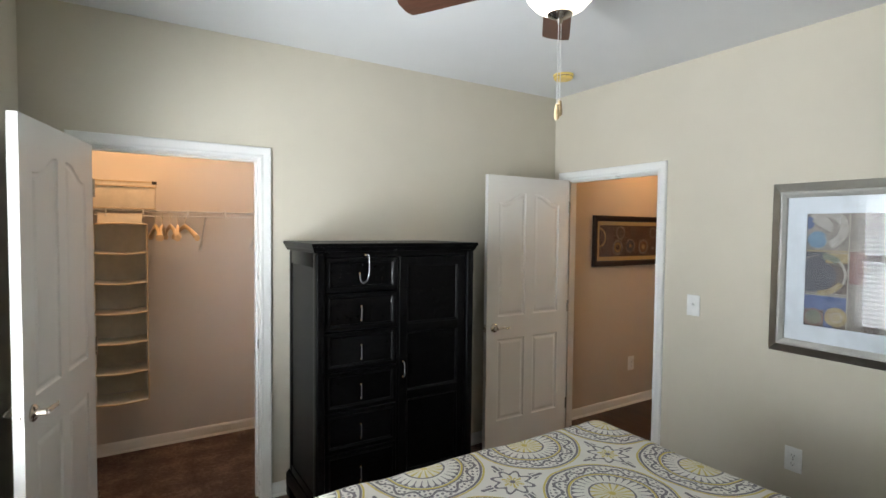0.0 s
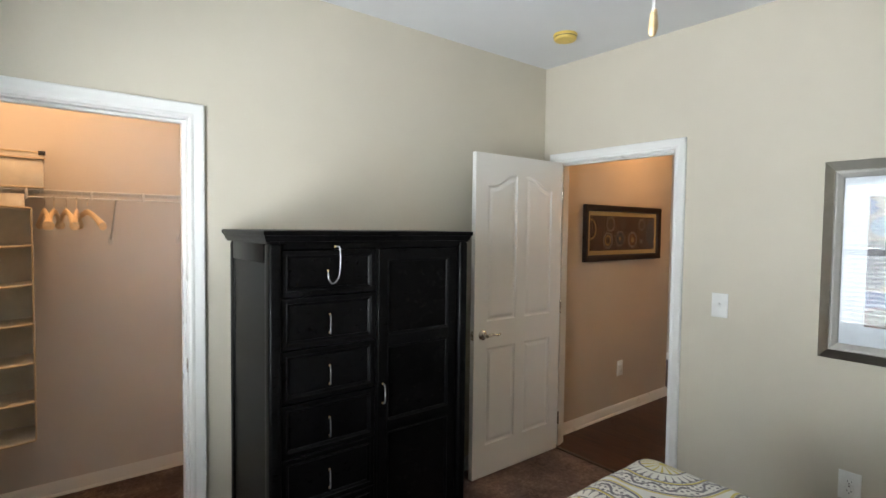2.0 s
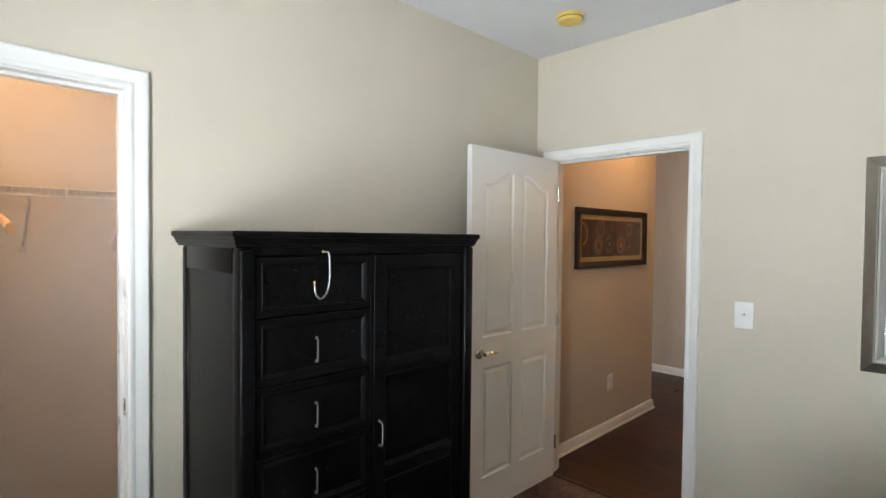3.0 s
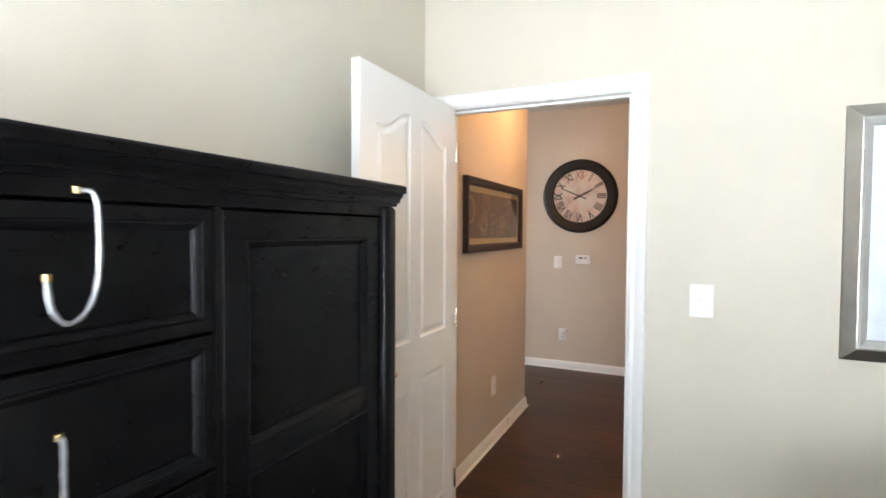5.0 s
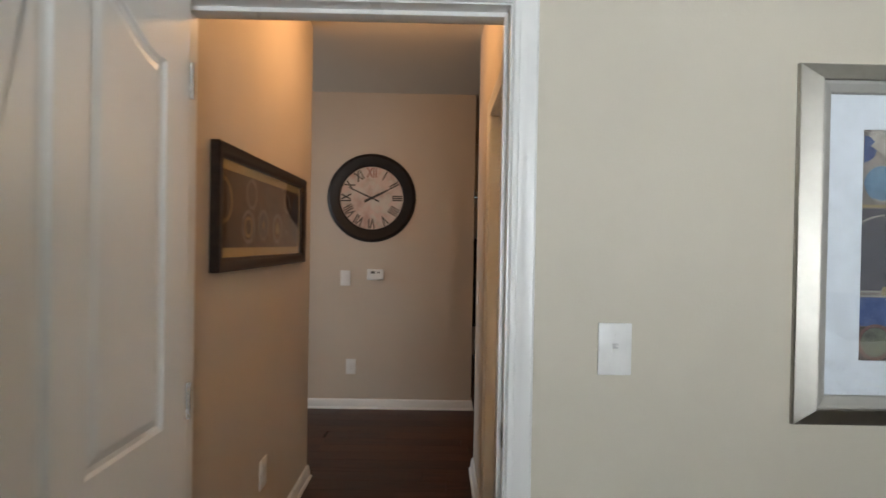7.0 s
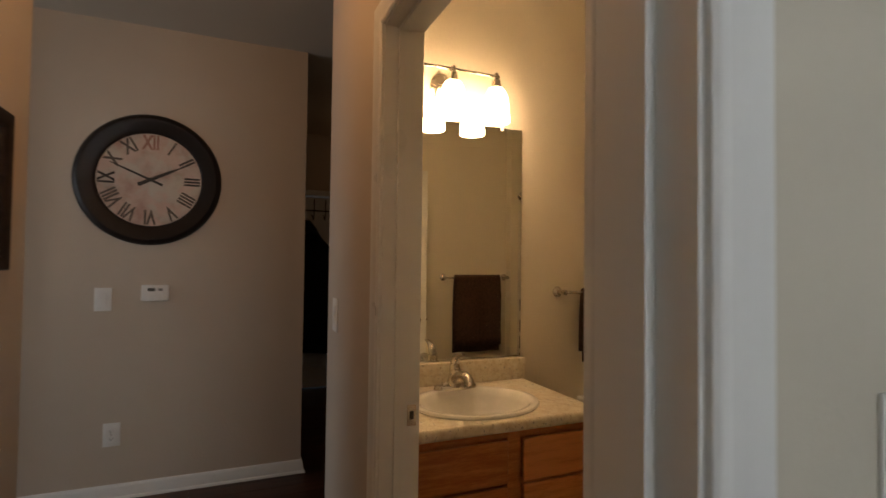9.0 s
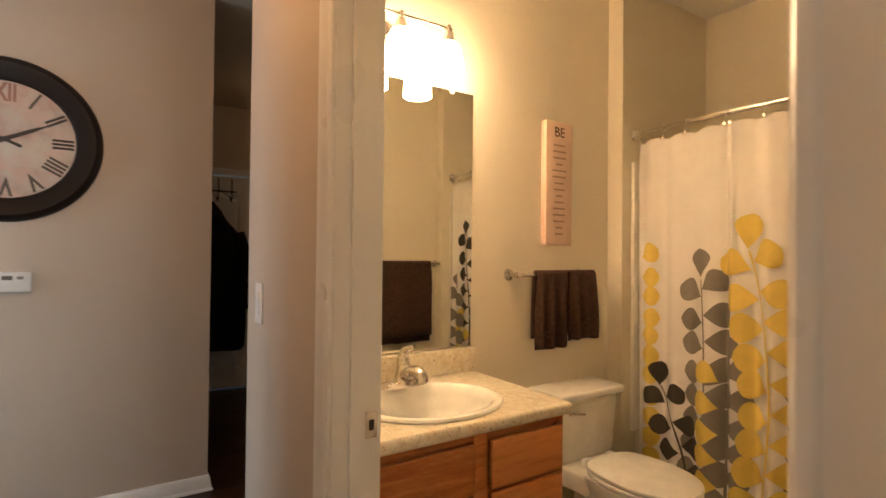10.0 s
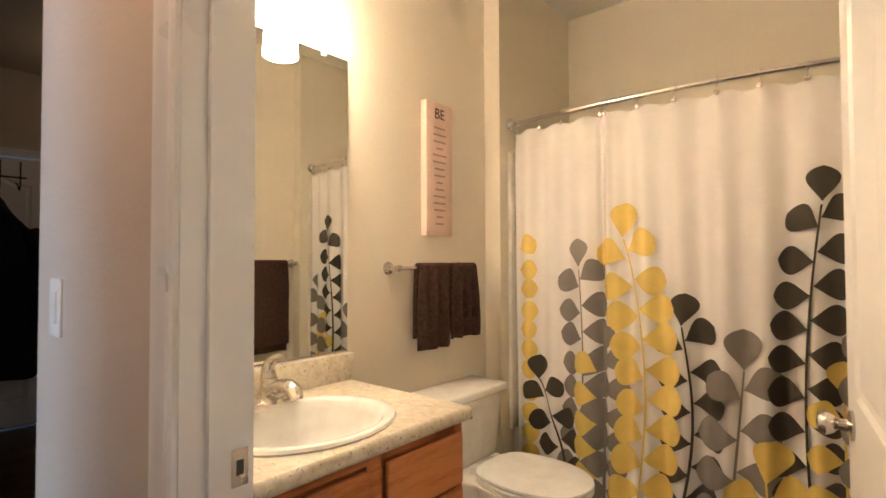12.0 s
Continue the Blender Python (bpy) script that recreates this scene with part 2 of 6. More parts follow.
def make_quilt():
    """White quilt with ringed medallions on a lattice, small star flowers between them, yellow and grey."""
    n = Nodes("medallion_quilt")

    def lattice(ox, oy, step):
        px = n.math("SUBTRACT", n.math("FRACT", n.math("DIVIDE", n.math("ADD", x, ox), step)), 0.5)
        py = n.math("SUBTRACT", n.math("FRACT", n.math("DIVIDE", n.math("ADD", y, oy), step)), 0.5)
        px, py = n.math("MULTIPLY", px, step), n.math("MULTIPLY", py, step)
        r = n.math("SQRT", n.math("ADD", n.math("MULTIPLY", px, px), n.math("MULTIPLY", py, py)))
        return r, n.math("ARCTAN2", py, px)

    def band(r, a, b):
        return n.math("MULTIPLY", n.math("GREATER_THAN", r, a), n.math("LESS_THAN", r, b))

    def wave(ang, k, r=None, twist=0.0):
        v = n.math("MULTIPLY", ang, float(k))
        if r is not None:
            v = n.math("MULTIPLY_ADD", r, twist, v)
        return n.math("SINE", v)

    WHITE, GREY, YEL, PALE = (0.74, 0.72, 0.67), (0.19, 0.18, 0.195), (0.58, 0.475, 0.14), (0.71, 0.68, 0.56)
    STEP, R1 = 0.466, 0.226
    turn = n.tree.nodes.new("ShaderNodeVectorRotate")
    turn.rotation_type = "Z_AXIS"
    turn.inputs["Angle"].default_value = radians(3.0)
    turn.inputs["Center"].default_value = (0.200, 0.945, 0)
    wobble = n.tree.nodes.new("ShaderNodeVectorMath")
    wobble.operation = "MULTIPLY_ADD"
    fine = n.tree.nodes.new("ShaderNodeTexNoise")
    fine.inputs["Scale"].default_value = 9.0
    n.tree.links.new(n.place, fine.inputs["Vector"])
    n.tree.links.new(fine.outputs["Color"], wobble.inputs[0])
    wobble.inputs[1].default_value = (0.012, 0.012, 0.0)
    n.tree.links.new(n.place, wobble.inputs[2])
    n.tree.links.new(wobble.outputs[0], turn.inputs["Vector"])
    split = n.tree.nodes.new("ShaderNodeSeparateXYZ")
    n.tree.links.new(turn.outputs[0], split.inputs[0])
    x, y, _ = split.outputs
    col = n.ramp(n.noise(9, 3), (0.3, shade(WHITE, 0.96)), (0.7, shade(WHITE, 1.03)))
    # medallions: yellow halo, grey ring, scrolled band, yellow ring, petals, sunburst
    r, a = lattice(-0.200 + STEP / 2 - 0.006, -0.945 + STEP / 2 - 0.006, STEP)
    r = n.math("DIVIDE", r, R1)
    col = n.mix(band(r, 0.962, 0.995), col, YEL)
    col = n.mix(band(r, 0.915, 0.955), col, GREY)
    vine = n.math("MULTIPLY_ADD", wave(a, 12), 0.070, 0.775)
    near = n.math("ABSOLUTE", n.math("SUBTRACT", r, vine))
    col = n.mix(n.math("MULTIPLY", band(r, 0.655, 0.905), n.math("LESS_THAN", near, 0.026)), col, GREY)
    curl = n.math("GREATER_THAN", n.math("MULTIPLY", wave(a, 36, r, 30.0), wave(a, 24, r, -42.0)), 0.34)
    col = n.mix(n.math("MULTIPLY", band(r, 0.665, 0.895), curl), col, GREY)
    col = n.mix(band(r, 0.640, 0.662), col, GREY)
    col = n.mix(band(r, 0.606, 0.640), col, YEL)
    spoke = n.math("ABSOLUTE", wave(a, 15))
    tip = n.math("MULTIPLY_ADD", spoke, 0.085, 0.500)
    gap = n.math("LESS_THAN", spoke, n.math("MULTIPLY_ADD", r, 0.9, -0.16))
    col = n.mix(n.math("MULTIPLY", band(r, 0.325, 0.595), n.math("MAXIMUM", n.math("MULTIPLY", gap, n.math("GREATER_THAN", r, 0.40)), n.math("GREATER_THAN", r, tip))), col, GREY)
    col = n.mix(band(r, 0.315, 0.345), col, GREY)
    ray = n.math("GREATER_THAN", wave(a, 16), 0.55)
    col = n.mix(n.math("LESS_THAN", r, 0.315), col, PALE)
    col = n.mix(n.math("MULTIPLY", band(r, 0.03, 0.315), ray), col, YEL)
    col = n.mix(n.math("LESS_THAN", r, 0.055), col, YEL)
    # star flowers in the gaps, with four sprigs
    r2, a2 = lattice(-0.200 - 0.006, -0.945 - 0.006, STEP)
    edge = n.math("MULTIPLY_ADD", n.math("COSINE", n.math("MULTIPLY", a2, 8.0)), 0.013, 0.068)
    inside = n.math("LESS_THAN", r2, edge)
    rim = n.math("MULTIPLY", inside, n.math("GREATER_THAN", r2, n.math("SUBTRACT", edge, 0.013)))
    col = n.mix(rim, col, GREY)
    bloom = n.math("MULTIPLY_ADD", wave(a2, 6), 0.008, 0.034)
    col = n.mix(n.math("LESS_THAN", r2, bloom), col, PALE)
    col = n.mix(n.math("MULTIPLY", n.math("LESS_THAN", r2, bloom), n.math("GREATER_THAN", wave(a2, 12), 0.1)), col, YEL)
    col = n.mix(n.math("LESS_THAN", r2, 0.010), col, GREY)
    axis4 = n.math("COSINE", n.math("MULTIPLY", a2, 4.0))
    reach = n.math("MULTIPLY_ADD", n.math("POWER", n.math("MAXIMUM", axis4, 0.0), 4.0), 0.052, 0.080)
    veins = n.math("GREATER_THAN", n.math("COSINE", n.math("MULTIPLY", a2, 36.0)), -0.45)
    col = n.mix(n.math("MULTIPLY", n.math("MULTIPLY", n.math("GREATER_THAN", r2, 0.084), n.math("LESS_THAN", r2, reach)), veins), col, GREY)
    return n.done(col, 0.9, 0, n.math("ADD", n.noise(300, 2), n.math("MULTIPLY", n.noise(14, 3), 3.0)), 0.5, 0.006)


QUILT = make_quilt()


def make_painting(name, stops, scale):
    n = Nodes(name)
    f = n.math("ADD", n.math("MULTIPLY", n.noise(scale, 5, 0.65), 0.75), n.math("MULTIPLY", n.noise(scale * 7, 4, 0.7), 0.25))
    return n.done(n.ramp(f, *stops), 0.55, 0, n.noise(scale * 5, 4), 0.06, 0.001)


# ---- building helpers ----
def mesh(name, bm, material, smooth=True):
    bmesh.ops.recalc_face_normals(bm, faces=bm.faces)
    data = bpy.data.meshes.new(name)
    bm.to_mesh(data)
    bm.free()
    data.materials.append(material)
    if smooth:
        data.polygons.foreach_set("use_smooth", [True] * len(data.polygons))
        data.set_sharp_from_angle(angle=radians(35))
    return data


def part(name, bm, material, parent, label="", smooth=True):
    ob = new(name, mesh(name, bm, material, smooth))
    ob.parent = parent
    return tagged(ob, label)


def thing(name, m, label, category, group="", kind=""):
    ob = new(name)
    ob.empty_display_size = 0.05
    ob.matrix_basis = m
    return tagged(ob, label, category, group, kind)


def single(name, bm, material, label, category, kind="", group="", m=None):
    ob = new(name, mesh(name, bm, material))
    if m is not None:
        ob.matrix_basis = m
    return tagged(ob, label, category, group, kind)


def box(bm, x0, x1, y0, y1, z0, z1, bevel=0.0, seg=2, m=None):
    vs = [bm.verts.new((x, y, z)) for x in (x0, x1) for y in (y0, y1) for z in (z0, z1)]
    fs = [bm.faces.new([vs[i] for i in f]) for f in ((0, 1, 3, 2), (4, 6, 7, 5), (0, 4, 5, 1), (2, 3, 7, 6), (0, 2, 6, 4), (1, 5, 7, 3))]
    out = vs
    if bevel:
        es = list({e for f in fs for e in f.edges})
        res = bmesh.ops.bevel(bm, geom=es, offset=bevel, segments=seg, profile=0.5, affect="EDGES")
        out = list({v for f in res["faces"] for v in f.verts})
    if m is not None:
        bmesh.ops.transform(bm, matrix=m, verts=out)
    return bm


def boxes(*rows, bevel=0.0):
    bm = bmesh.new()
    for r in rows:
        box(bm, *r, bevel=bevel)
    return bm


def tube(bm, pts, radius, n=10, cap=True):
    """A round tube along points; radius is one number or one for each point."""
    pts = [Vector(p) for p in pts]
    rad = radius if isinstance(radius, (list, tuple)) else [radius] * len(pts)
    rings, up = [], None
    for i, p in enumerate(pts):
        d = (pts[min(i + 1, len(pts) - 1)] - pts[max(i - 1, 0)]).normalized()
        if up is None:
            up = d.orthogonal().normalized()
        up = (up - d * up.dot(d)).normalized()
        side = d.cross(up)
        rings.append([bm.verts.new(p + (up * math.cos(k * math.tau / n) + side * math.sin(k * math.tau / n)) * rad[i]) for k in range(n)])
    for a, b in zip(rings, rings[1:]):
        for k in range(n):
            bm.faces.new((a[k], a[(k + 1) % n], b[(k + 1) % n], b[k]))
    if cap:
        bm.faces.new(rings[0][::-1])
        bm.faces.new(rings[-1])
    return bm


def smooth_path(pts, k=5):
    """More points along a curve that passes through the given ones."""
    pts = [Vector(p) for p in pts]
    out = []
    for i in range(len(pts) - 1):
        p0, p1, p2, p3 = pts[max(i - 1, 0)], pts[i], pts[i + 1], pts[min(i + 2, len(pts) - 1)]
        for j in range(k):
            t = j / k
            out.append(0.5 * (2 * p1 + (p2 - p0) * t + (2 * p0 - 5 * p1 + 4 * p2 - p3) * t * t + (3 * p1 - p0 - 3 * p2 + p3) * t ** 3))
    return out + [pts[-1]]


def lathe(bm, prof, n=32, m=None, sx=1.0, sy=1.0):
    """A profile of (radius, z) turned round z."""
    rings, made = [], []
    for r, z in prof:
        if r < 1e-5:
            ring = [bm.verts.new((0, 0, z))]
        else:
            ring = [bm.verts.new((r * sx * math.cos(k * math.tau / n), r * sy * math.sin(k * math.tau / n), z)) for k in range(n)]
        rings.append(ring)
        made += ring
    for a, b in zip(rings, rings[1:]):
        for k in range(n):
            q = [a[k % len(a)], a[(k + 1) % len(a)], b[(k + 1) % len(b)], b[k % len(b)]]
            q = list(dict.fromkeys(q))
            if len(q) > 2:
                bm.faces.new(q)
    if m is not None:
        bmesh.ops.transform(bm, matrix=m, verts=made)
    return bm


def sweep(bm, pts, prof, normal, closed=False):
    """A moulding of profile (outward, proud) along a path in a plane, with mitred corners."""
    pts, normal = [Vector(p) for p in pts], Vector(normal)
    n, rings = len(pts), []
    for i, p in enumerate(pts):
        a = (p - pts[i - 1]).normalized() if (i or closed) else None
        b = (pts[(i + 1) % n] - p).normalized() if (i < n - 1 or closed) else None
        sa, sb = (d.cross(normal) if d else None for d in (a, b))
        s = (sa + sb) / (1 + sa.dot(sb)) if (sa is not None and sb is not None) else (sa if sa is not None else sb)
        rings.append([bm.verts.new(p + s * u + normal * v) for u, v in prof])
    k = len(prof)
    for i in range(n if closed else n - 1):
        a, b = rings[i], rings[(i + 1) % n]
        for j in range(k):
            bm.faces.new((a[j], a[(j + 1) % k], b[(j + 1) % k], b[j]))
    if not closed:
        bm.faces.new(rings[0][::-1])
        bm.faces.new(rings[-1])
    return bm


def on_wall(x, y, z, facing):
    """A pose whose local x runs right as one faces the wall, y up, z out of the wall."""
    right = {"-x": (0, -1, 0), "+x": (0, 1, 0), "-y": (1, 0, 0), "+y": (-1, 0, 0)}[facing]
    out = {"-x": (-1, 0, 0), "+x": (1, 0, 0), "-y": (0, -1, 0), "+y": (0, 1, 0)}[facing]
    m = Matrix((right, (0, 0, 1), out)).transposed().to_4x4()
    return Matrix.Translation((x, y, z)) @ m


def text(name, body, size, material, parent, m, label="", align="CENTER", bold=0.0):
    data = bpy.data.curves.new(name, "FONT")
    data.body, data.size, data.extrude, data.offset, data.align_x, data.align_y = body, size, 0.0006, bold, align, "CENTER"
    data.materials.append(material)
    ob = new(name, data)
    ob.parent = parent
    ob.matrix_basis = m
    return tagged(ob, label)


CASING = [(0, 0), (0, 0.010), (0.005, 0.014), (0.015, 0.014), (0.020, 0.011), (0.034, 0.013), (0.046, 0.019), (0.059, 0.019), (0.065, 0.014), (0.065, 0)]
BASE_H = 0.082


def casing(name, pts, normal, label):
    return single(name, sweep(bmesh.new(), pts[::-1], CASING, normal), TRIM, label, "trim", "structure")


def baseboard(path, closed=False):
    """A moulded board along the foot of walls; the wall lies to the left of the path."""
    prof = [(0, 0), (0.027, 0), (0.026, 0.007), (0.022, 0.013), (0.016, 0.016), (0.016, 0.046), (0.013, 0.055), (0.013, 0.066), (0.007, 0.077), (0.004, BASE_H), (0, BASE_H)]
    pts = [Vector((x, y, 0)) for x, y in path]
    single("baseboard", sweep(bmesh.new(), pts, prof, (0, 0, 1), closed), TRIM, "white moulded baseboard along the foot of the wall", "baseboard", "structure")


# ---- structure: shared numbers ----
CEIL = 2.73
EX, EX2 = 3.275, 3.39            # bedroom east wall, both faces
NY, NY2 = 3.295, 3.41            # bedroom north wall, both faces
WX, SY = -0.20, -0.35            # bedroom west and south faces
D0, D1, DH = 2.321, 3.163, 2.04  # bedroom doorway
C0, C1 = 0.045, 0.892            # closet doorway
B0, B1 = 3.492, 4.385            # bathroom doorway
HN, HS, HS2 = 3.27, 2.25, 2.135  # hall north face, south wall faces
FX = 6.40                        # clock wall face
BX, BW, BB = 5.09, 3.40, -0.30   # bathroom east, west and back faces
W0, W1, WZ0, WZ1 = 1.42, 2.40, 0.61, 2.13  # bedroom window


def wall(name, material, label, *rows):
    return single(name, boxes(*rows), material, label, "wall", "structure")


wall("wall_north", WALL, "beige painted bedroom wall with the closet doorway",
     (WX, C0 - 0.018, NY, NY2, 0, CEIL), (C0 - 0.018, C1 + 0.018, NY, NY2, DH + 0.018, CEIL), (C1 + 0.018, EX, NY, NY2, 0, CEIL))
wall("wall_east", WALL, "beige painted bedroom wall with the hall doorway",
     (EX, EX2 - 0.004, SY, D0 - 0.018, 0, CEIL), (EX, EX2 - 0.004, D0 - 0.018, D1 + 0.018, DH + 0.018, CEIL), (EX, EX2 - 0.004, D1 + 0.018, NY2, 0, CEIL))
wall("wall_west", WALL, "beige painted bedroom wall with the window",
     (WX - 0.16, WX, SY, W0, 0, CEIL), (WX - 0.16, WX, W1, NY2, 0, CEIL), (WX - 0.16, WX, W0, W1, 0, WZ0), (WX - 0.16, WX, W0, W1, WZ1, CEIL))
wall("wall_south", WALL, "beige painted bedroom wall behind the bed", (WX - 0.16, EX2 - 0.004, SY - 0.12, SY, 0, CEIL))
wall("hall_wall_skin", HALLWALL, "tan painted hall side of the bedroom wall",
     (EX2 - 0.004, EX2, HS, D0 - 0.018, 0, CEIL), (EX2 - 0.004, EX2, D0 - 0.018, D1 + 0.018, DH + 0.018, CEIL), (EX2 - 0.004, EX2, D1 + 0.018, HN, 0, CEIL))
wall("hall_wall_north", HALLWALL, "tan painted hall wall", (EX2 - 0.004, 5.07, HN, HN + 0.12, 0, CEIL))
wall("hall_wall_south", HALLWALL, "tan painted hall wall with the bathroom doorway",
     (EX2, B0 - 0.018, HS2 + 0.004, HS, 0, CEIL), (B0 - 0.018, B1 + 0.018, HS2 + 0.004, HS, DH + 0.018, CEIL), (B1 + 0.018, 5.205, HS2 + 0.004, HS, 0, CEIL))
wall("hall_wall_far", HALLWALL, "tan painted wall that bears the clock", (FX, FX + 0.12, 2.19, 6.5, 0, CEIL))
wall("bathroom_wall_north", BATHWALL, "cream painted bathroom side of the hall wall",
     (BW, B0 - 0.018, HS2, HS2 + 0.004, 0, CEIL), (B0 - 0.018, B1 + 0.018, HS2, HS2 + 0.004, DH + 0.018, CEIL), (B1 + 0.018, BX, HS2, HS2 + 0.004, 0, CEIL))
wall("bathroom_wall_east", BATHWALL, "cream painted bathroom wall behind the vanity", (BX, BX + 0.111, BB, HS2 + 0.004, 0, CEIL), (5.0, BX, BB, 0.47, 0, CEIL))
wall("bathroom_wall_west", BATHWALL, "cream painted bathroom wall with a towel bar", (EX2 - 0.004, BW, BB, HS2 + 0.004, 0, CEIL), (BW, 3.48, BB, 0.47, 0, CEIL))
wall("bathroom_wall_back", BATHWALL, "cream painted wall above the bathtub", (EX2 - 0.004, BX + 0.111, BB - 0.12, BB, 0, CEIL))
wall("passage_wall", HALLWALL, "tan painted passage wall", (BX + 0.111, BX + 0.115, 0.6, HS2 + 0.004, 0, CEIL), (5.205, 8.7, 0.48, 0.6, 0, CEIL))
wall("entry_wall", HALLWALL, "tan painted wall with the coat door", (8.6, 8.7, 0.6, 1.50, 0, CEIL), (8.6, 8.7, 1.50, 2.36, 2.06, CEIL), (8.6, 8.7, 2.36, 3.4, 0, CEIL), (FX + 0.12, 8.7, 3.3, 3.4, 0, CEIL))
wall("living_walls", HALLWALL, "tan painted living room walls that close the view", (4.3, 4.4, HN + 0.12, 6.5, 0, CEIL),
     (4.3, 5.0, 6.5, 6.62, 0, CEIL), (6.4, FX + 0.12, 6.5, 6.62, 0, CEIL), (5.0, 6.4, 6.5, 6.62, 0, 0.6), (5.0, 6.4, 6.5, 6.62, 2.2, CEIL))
wall("closet_walls", CLOSETWALL, "pale painted closet walls", (-0.42, 1.62, 4.475, 4.58, 0, CEIL), (-0.52, -0.42, NY2, 4.58, 0, CEIL), (1.52, 1.62, NY2, 4.475, 0, CEIL), (-0.42, WX - 0.16, NY2 - 0.1, NY2, 0, CEIL))
single("ceiling", boxes((WX - 0.2, EX2 - 0.004, SY - 0.2, NY2, CEIL, CEIL + 0.1)), CEILING, "flat white bedroom ceiling", "ceiling", "structure")
single("closet_ceiling", boxes((-0.55, 1.65, NY2, 4.6, CEIL, CEIL + 0.1)), CEILING, "flat white closet ceiling", "ceiling", "structure")
single("hall_ceiling", boxes((EX2 - 0.004, 8.75, HS2 + 0.06, 6.65, CEIL, CEIL + 0.1), (BX + 0.111, 8.75, BB - 0.2, HS2 + 0.06, CEIL, CEIL + 0.1)), HALLCEILING, "flat hall ceiling with the lamp's warmth put into its colour", "ceiling", "structure")
single("bathroom_ceiling", boxes((EX2 - 0.004, BX + 0.111, BB - 0.2, HS2 + 0.06, CEIL, CEIL + 0.1)), painted("white_bathroom_ceiling_paint", (0.78, 0.75, 0.68), 0.8, 160, 0.3, 0.02), "flat white bathroom ceiling", "ceiling", "structure")
single("floor", boxes((WX - 0.05, EX + 0.02, SY - 0.05, NY2, -0.1, 0), (-0.45, 1.55, NY2, 4.5, -0.1, 0)), CARPET, "brown cut pile carpet with vacuum marks", "carpet", "structure")
single("floor_bathroom", boxes((EX2 - 0.004, BX + 0.05, BB - 0.05, HS2 + 0.06, -0.1, -0.001)), plain("grey_brown_vinyl", (0.16, 0.11, 0.08), 0.4), "brown vinyl bathroom floor", "floor", "structure")
HALL_FLOOR = single("floor_hall", boxes((EX + 0.02, 8.7, HS2 + 0.06, 6.6, -0.1, -0.004), (BX + 0.11, 8.7, 0.5, HS2 + 0.06, -0.1, -0.004)), JOINT, "dark brown wood plank hall floor", "floor", "structure")
single("ground", boxes((-400, 400, -400, 400, -0.6, -0.5)), plain("pale_ground", (0.22, 0.22, 0.19), 0.9), "ground outside the house", "ground", "structure")

# jambs and casings
def jambs(name, label, *rows):
    """The boards of a doorway: two jambs, the head, and the stop strips."""
    ob = thing(name, pose(0, 0, 0), label, "door frame", kind="structure")
    for board, row in zip(("jamb", "jamb", "head", "stop", "stop", "head_stop"), rows):
        part(board, boxes(row), TRIM, ob)


def jamb_x(name, x0, x1, y0, y1, stop, label):
    jambs(name, label, (x0, x1, y0 - 0.017, y0, 0, DH), (x0, x1, y1, y1 + 0.017, 0, DH), (x0, x1, y0 - 0.017, y1 + 0.017, DH, DH + 0.017),
          (stop, stop + 0.035, y0, y0 + 0.011, 0, DH - 0.011), (stop, stop + 0.035, y1 - 0.011, y1, 0, DH - 0.011), (stop, stop + 0.035, y0, y1, DH - 0.011, DH))


def jamb_y(name, y0, y1, x0, x1, stop, label):
    jambs(name, label, (x0 - 0.017, x0, y0, y1, 0, DH), (x1, x1 + 0.017, y0, y1, 0, DH), (x0 - 0.017, x1 + 0.017, y0, y1, DH, DH + 0.017),
          (x0, x0 + 0.011, stop, stop + 0.035, 0, DH - 0.011), (x1 - 0.011, x1, stop, stop + 0.035, 0, DH - 0.011), (x0, x1, stop, stop + 0.035, DH - 0.011, DH))


jamb_x("doorframe_bedroom", EX - 0.002, EX2 + 0.002, D0, D1, EX + 0.042, "white painted jamb of the bedroom doorway")
jamb_y("doorframe_closet", NY - 0.002, NY2 + 0.002, C0, C1, NY + 0.042, "white painted jamb of the closet doorway")
jamb_y("doorframe_bathroom", HS2 - 0.002, HS + 0.002, B0, B1, HS2 + 0.042, "white painted jamb of the bathroom doorway")
R = 0.005
casing("trim_bedroom_door", [(EX, D1 + R, 0), (EX, D1 + R, DH + R), (EX, D0 - R, DH + R), (EX, D0 - R, 0)], (-1, 0, 0), "white moulded casing round the bedroom doorway")
casing("trim_bedroom_door_hall_side", [(EX2, D0 - R, 0), (EX2, D0 - R, DH + R), (EX2, D1 + R, DH + R), (EX2, D1 + R, 0)], (1, 0, 0), "white moulded casing on the hall side")
casing("trim_closet_door", [(C0 - R, NY, 0), (C0 - R, NY, DH + R), (C1 + R, NY, DH + R), (C1 + R, NY, 0)], (0, -1, 0), "white moulded casing round the closet doorway")
casing("trim_bathroom_door", [(B1 + R, HS, 0), (B1 + R, HS, DH + R), (B0 - R, HS, DH + R), (B0 - R, HS, 0)], (0, 1, 0), "white moulded casing round the bathroom doorway")
casing("trim_entry_door", [(8.6, 2.36, 0), (8.6, 2.36, 2.06), (8.6, 1.50, 2.06), (8.6, 1.50, 0)], (-1, 0, 0), "white moulded casing round the coat door")

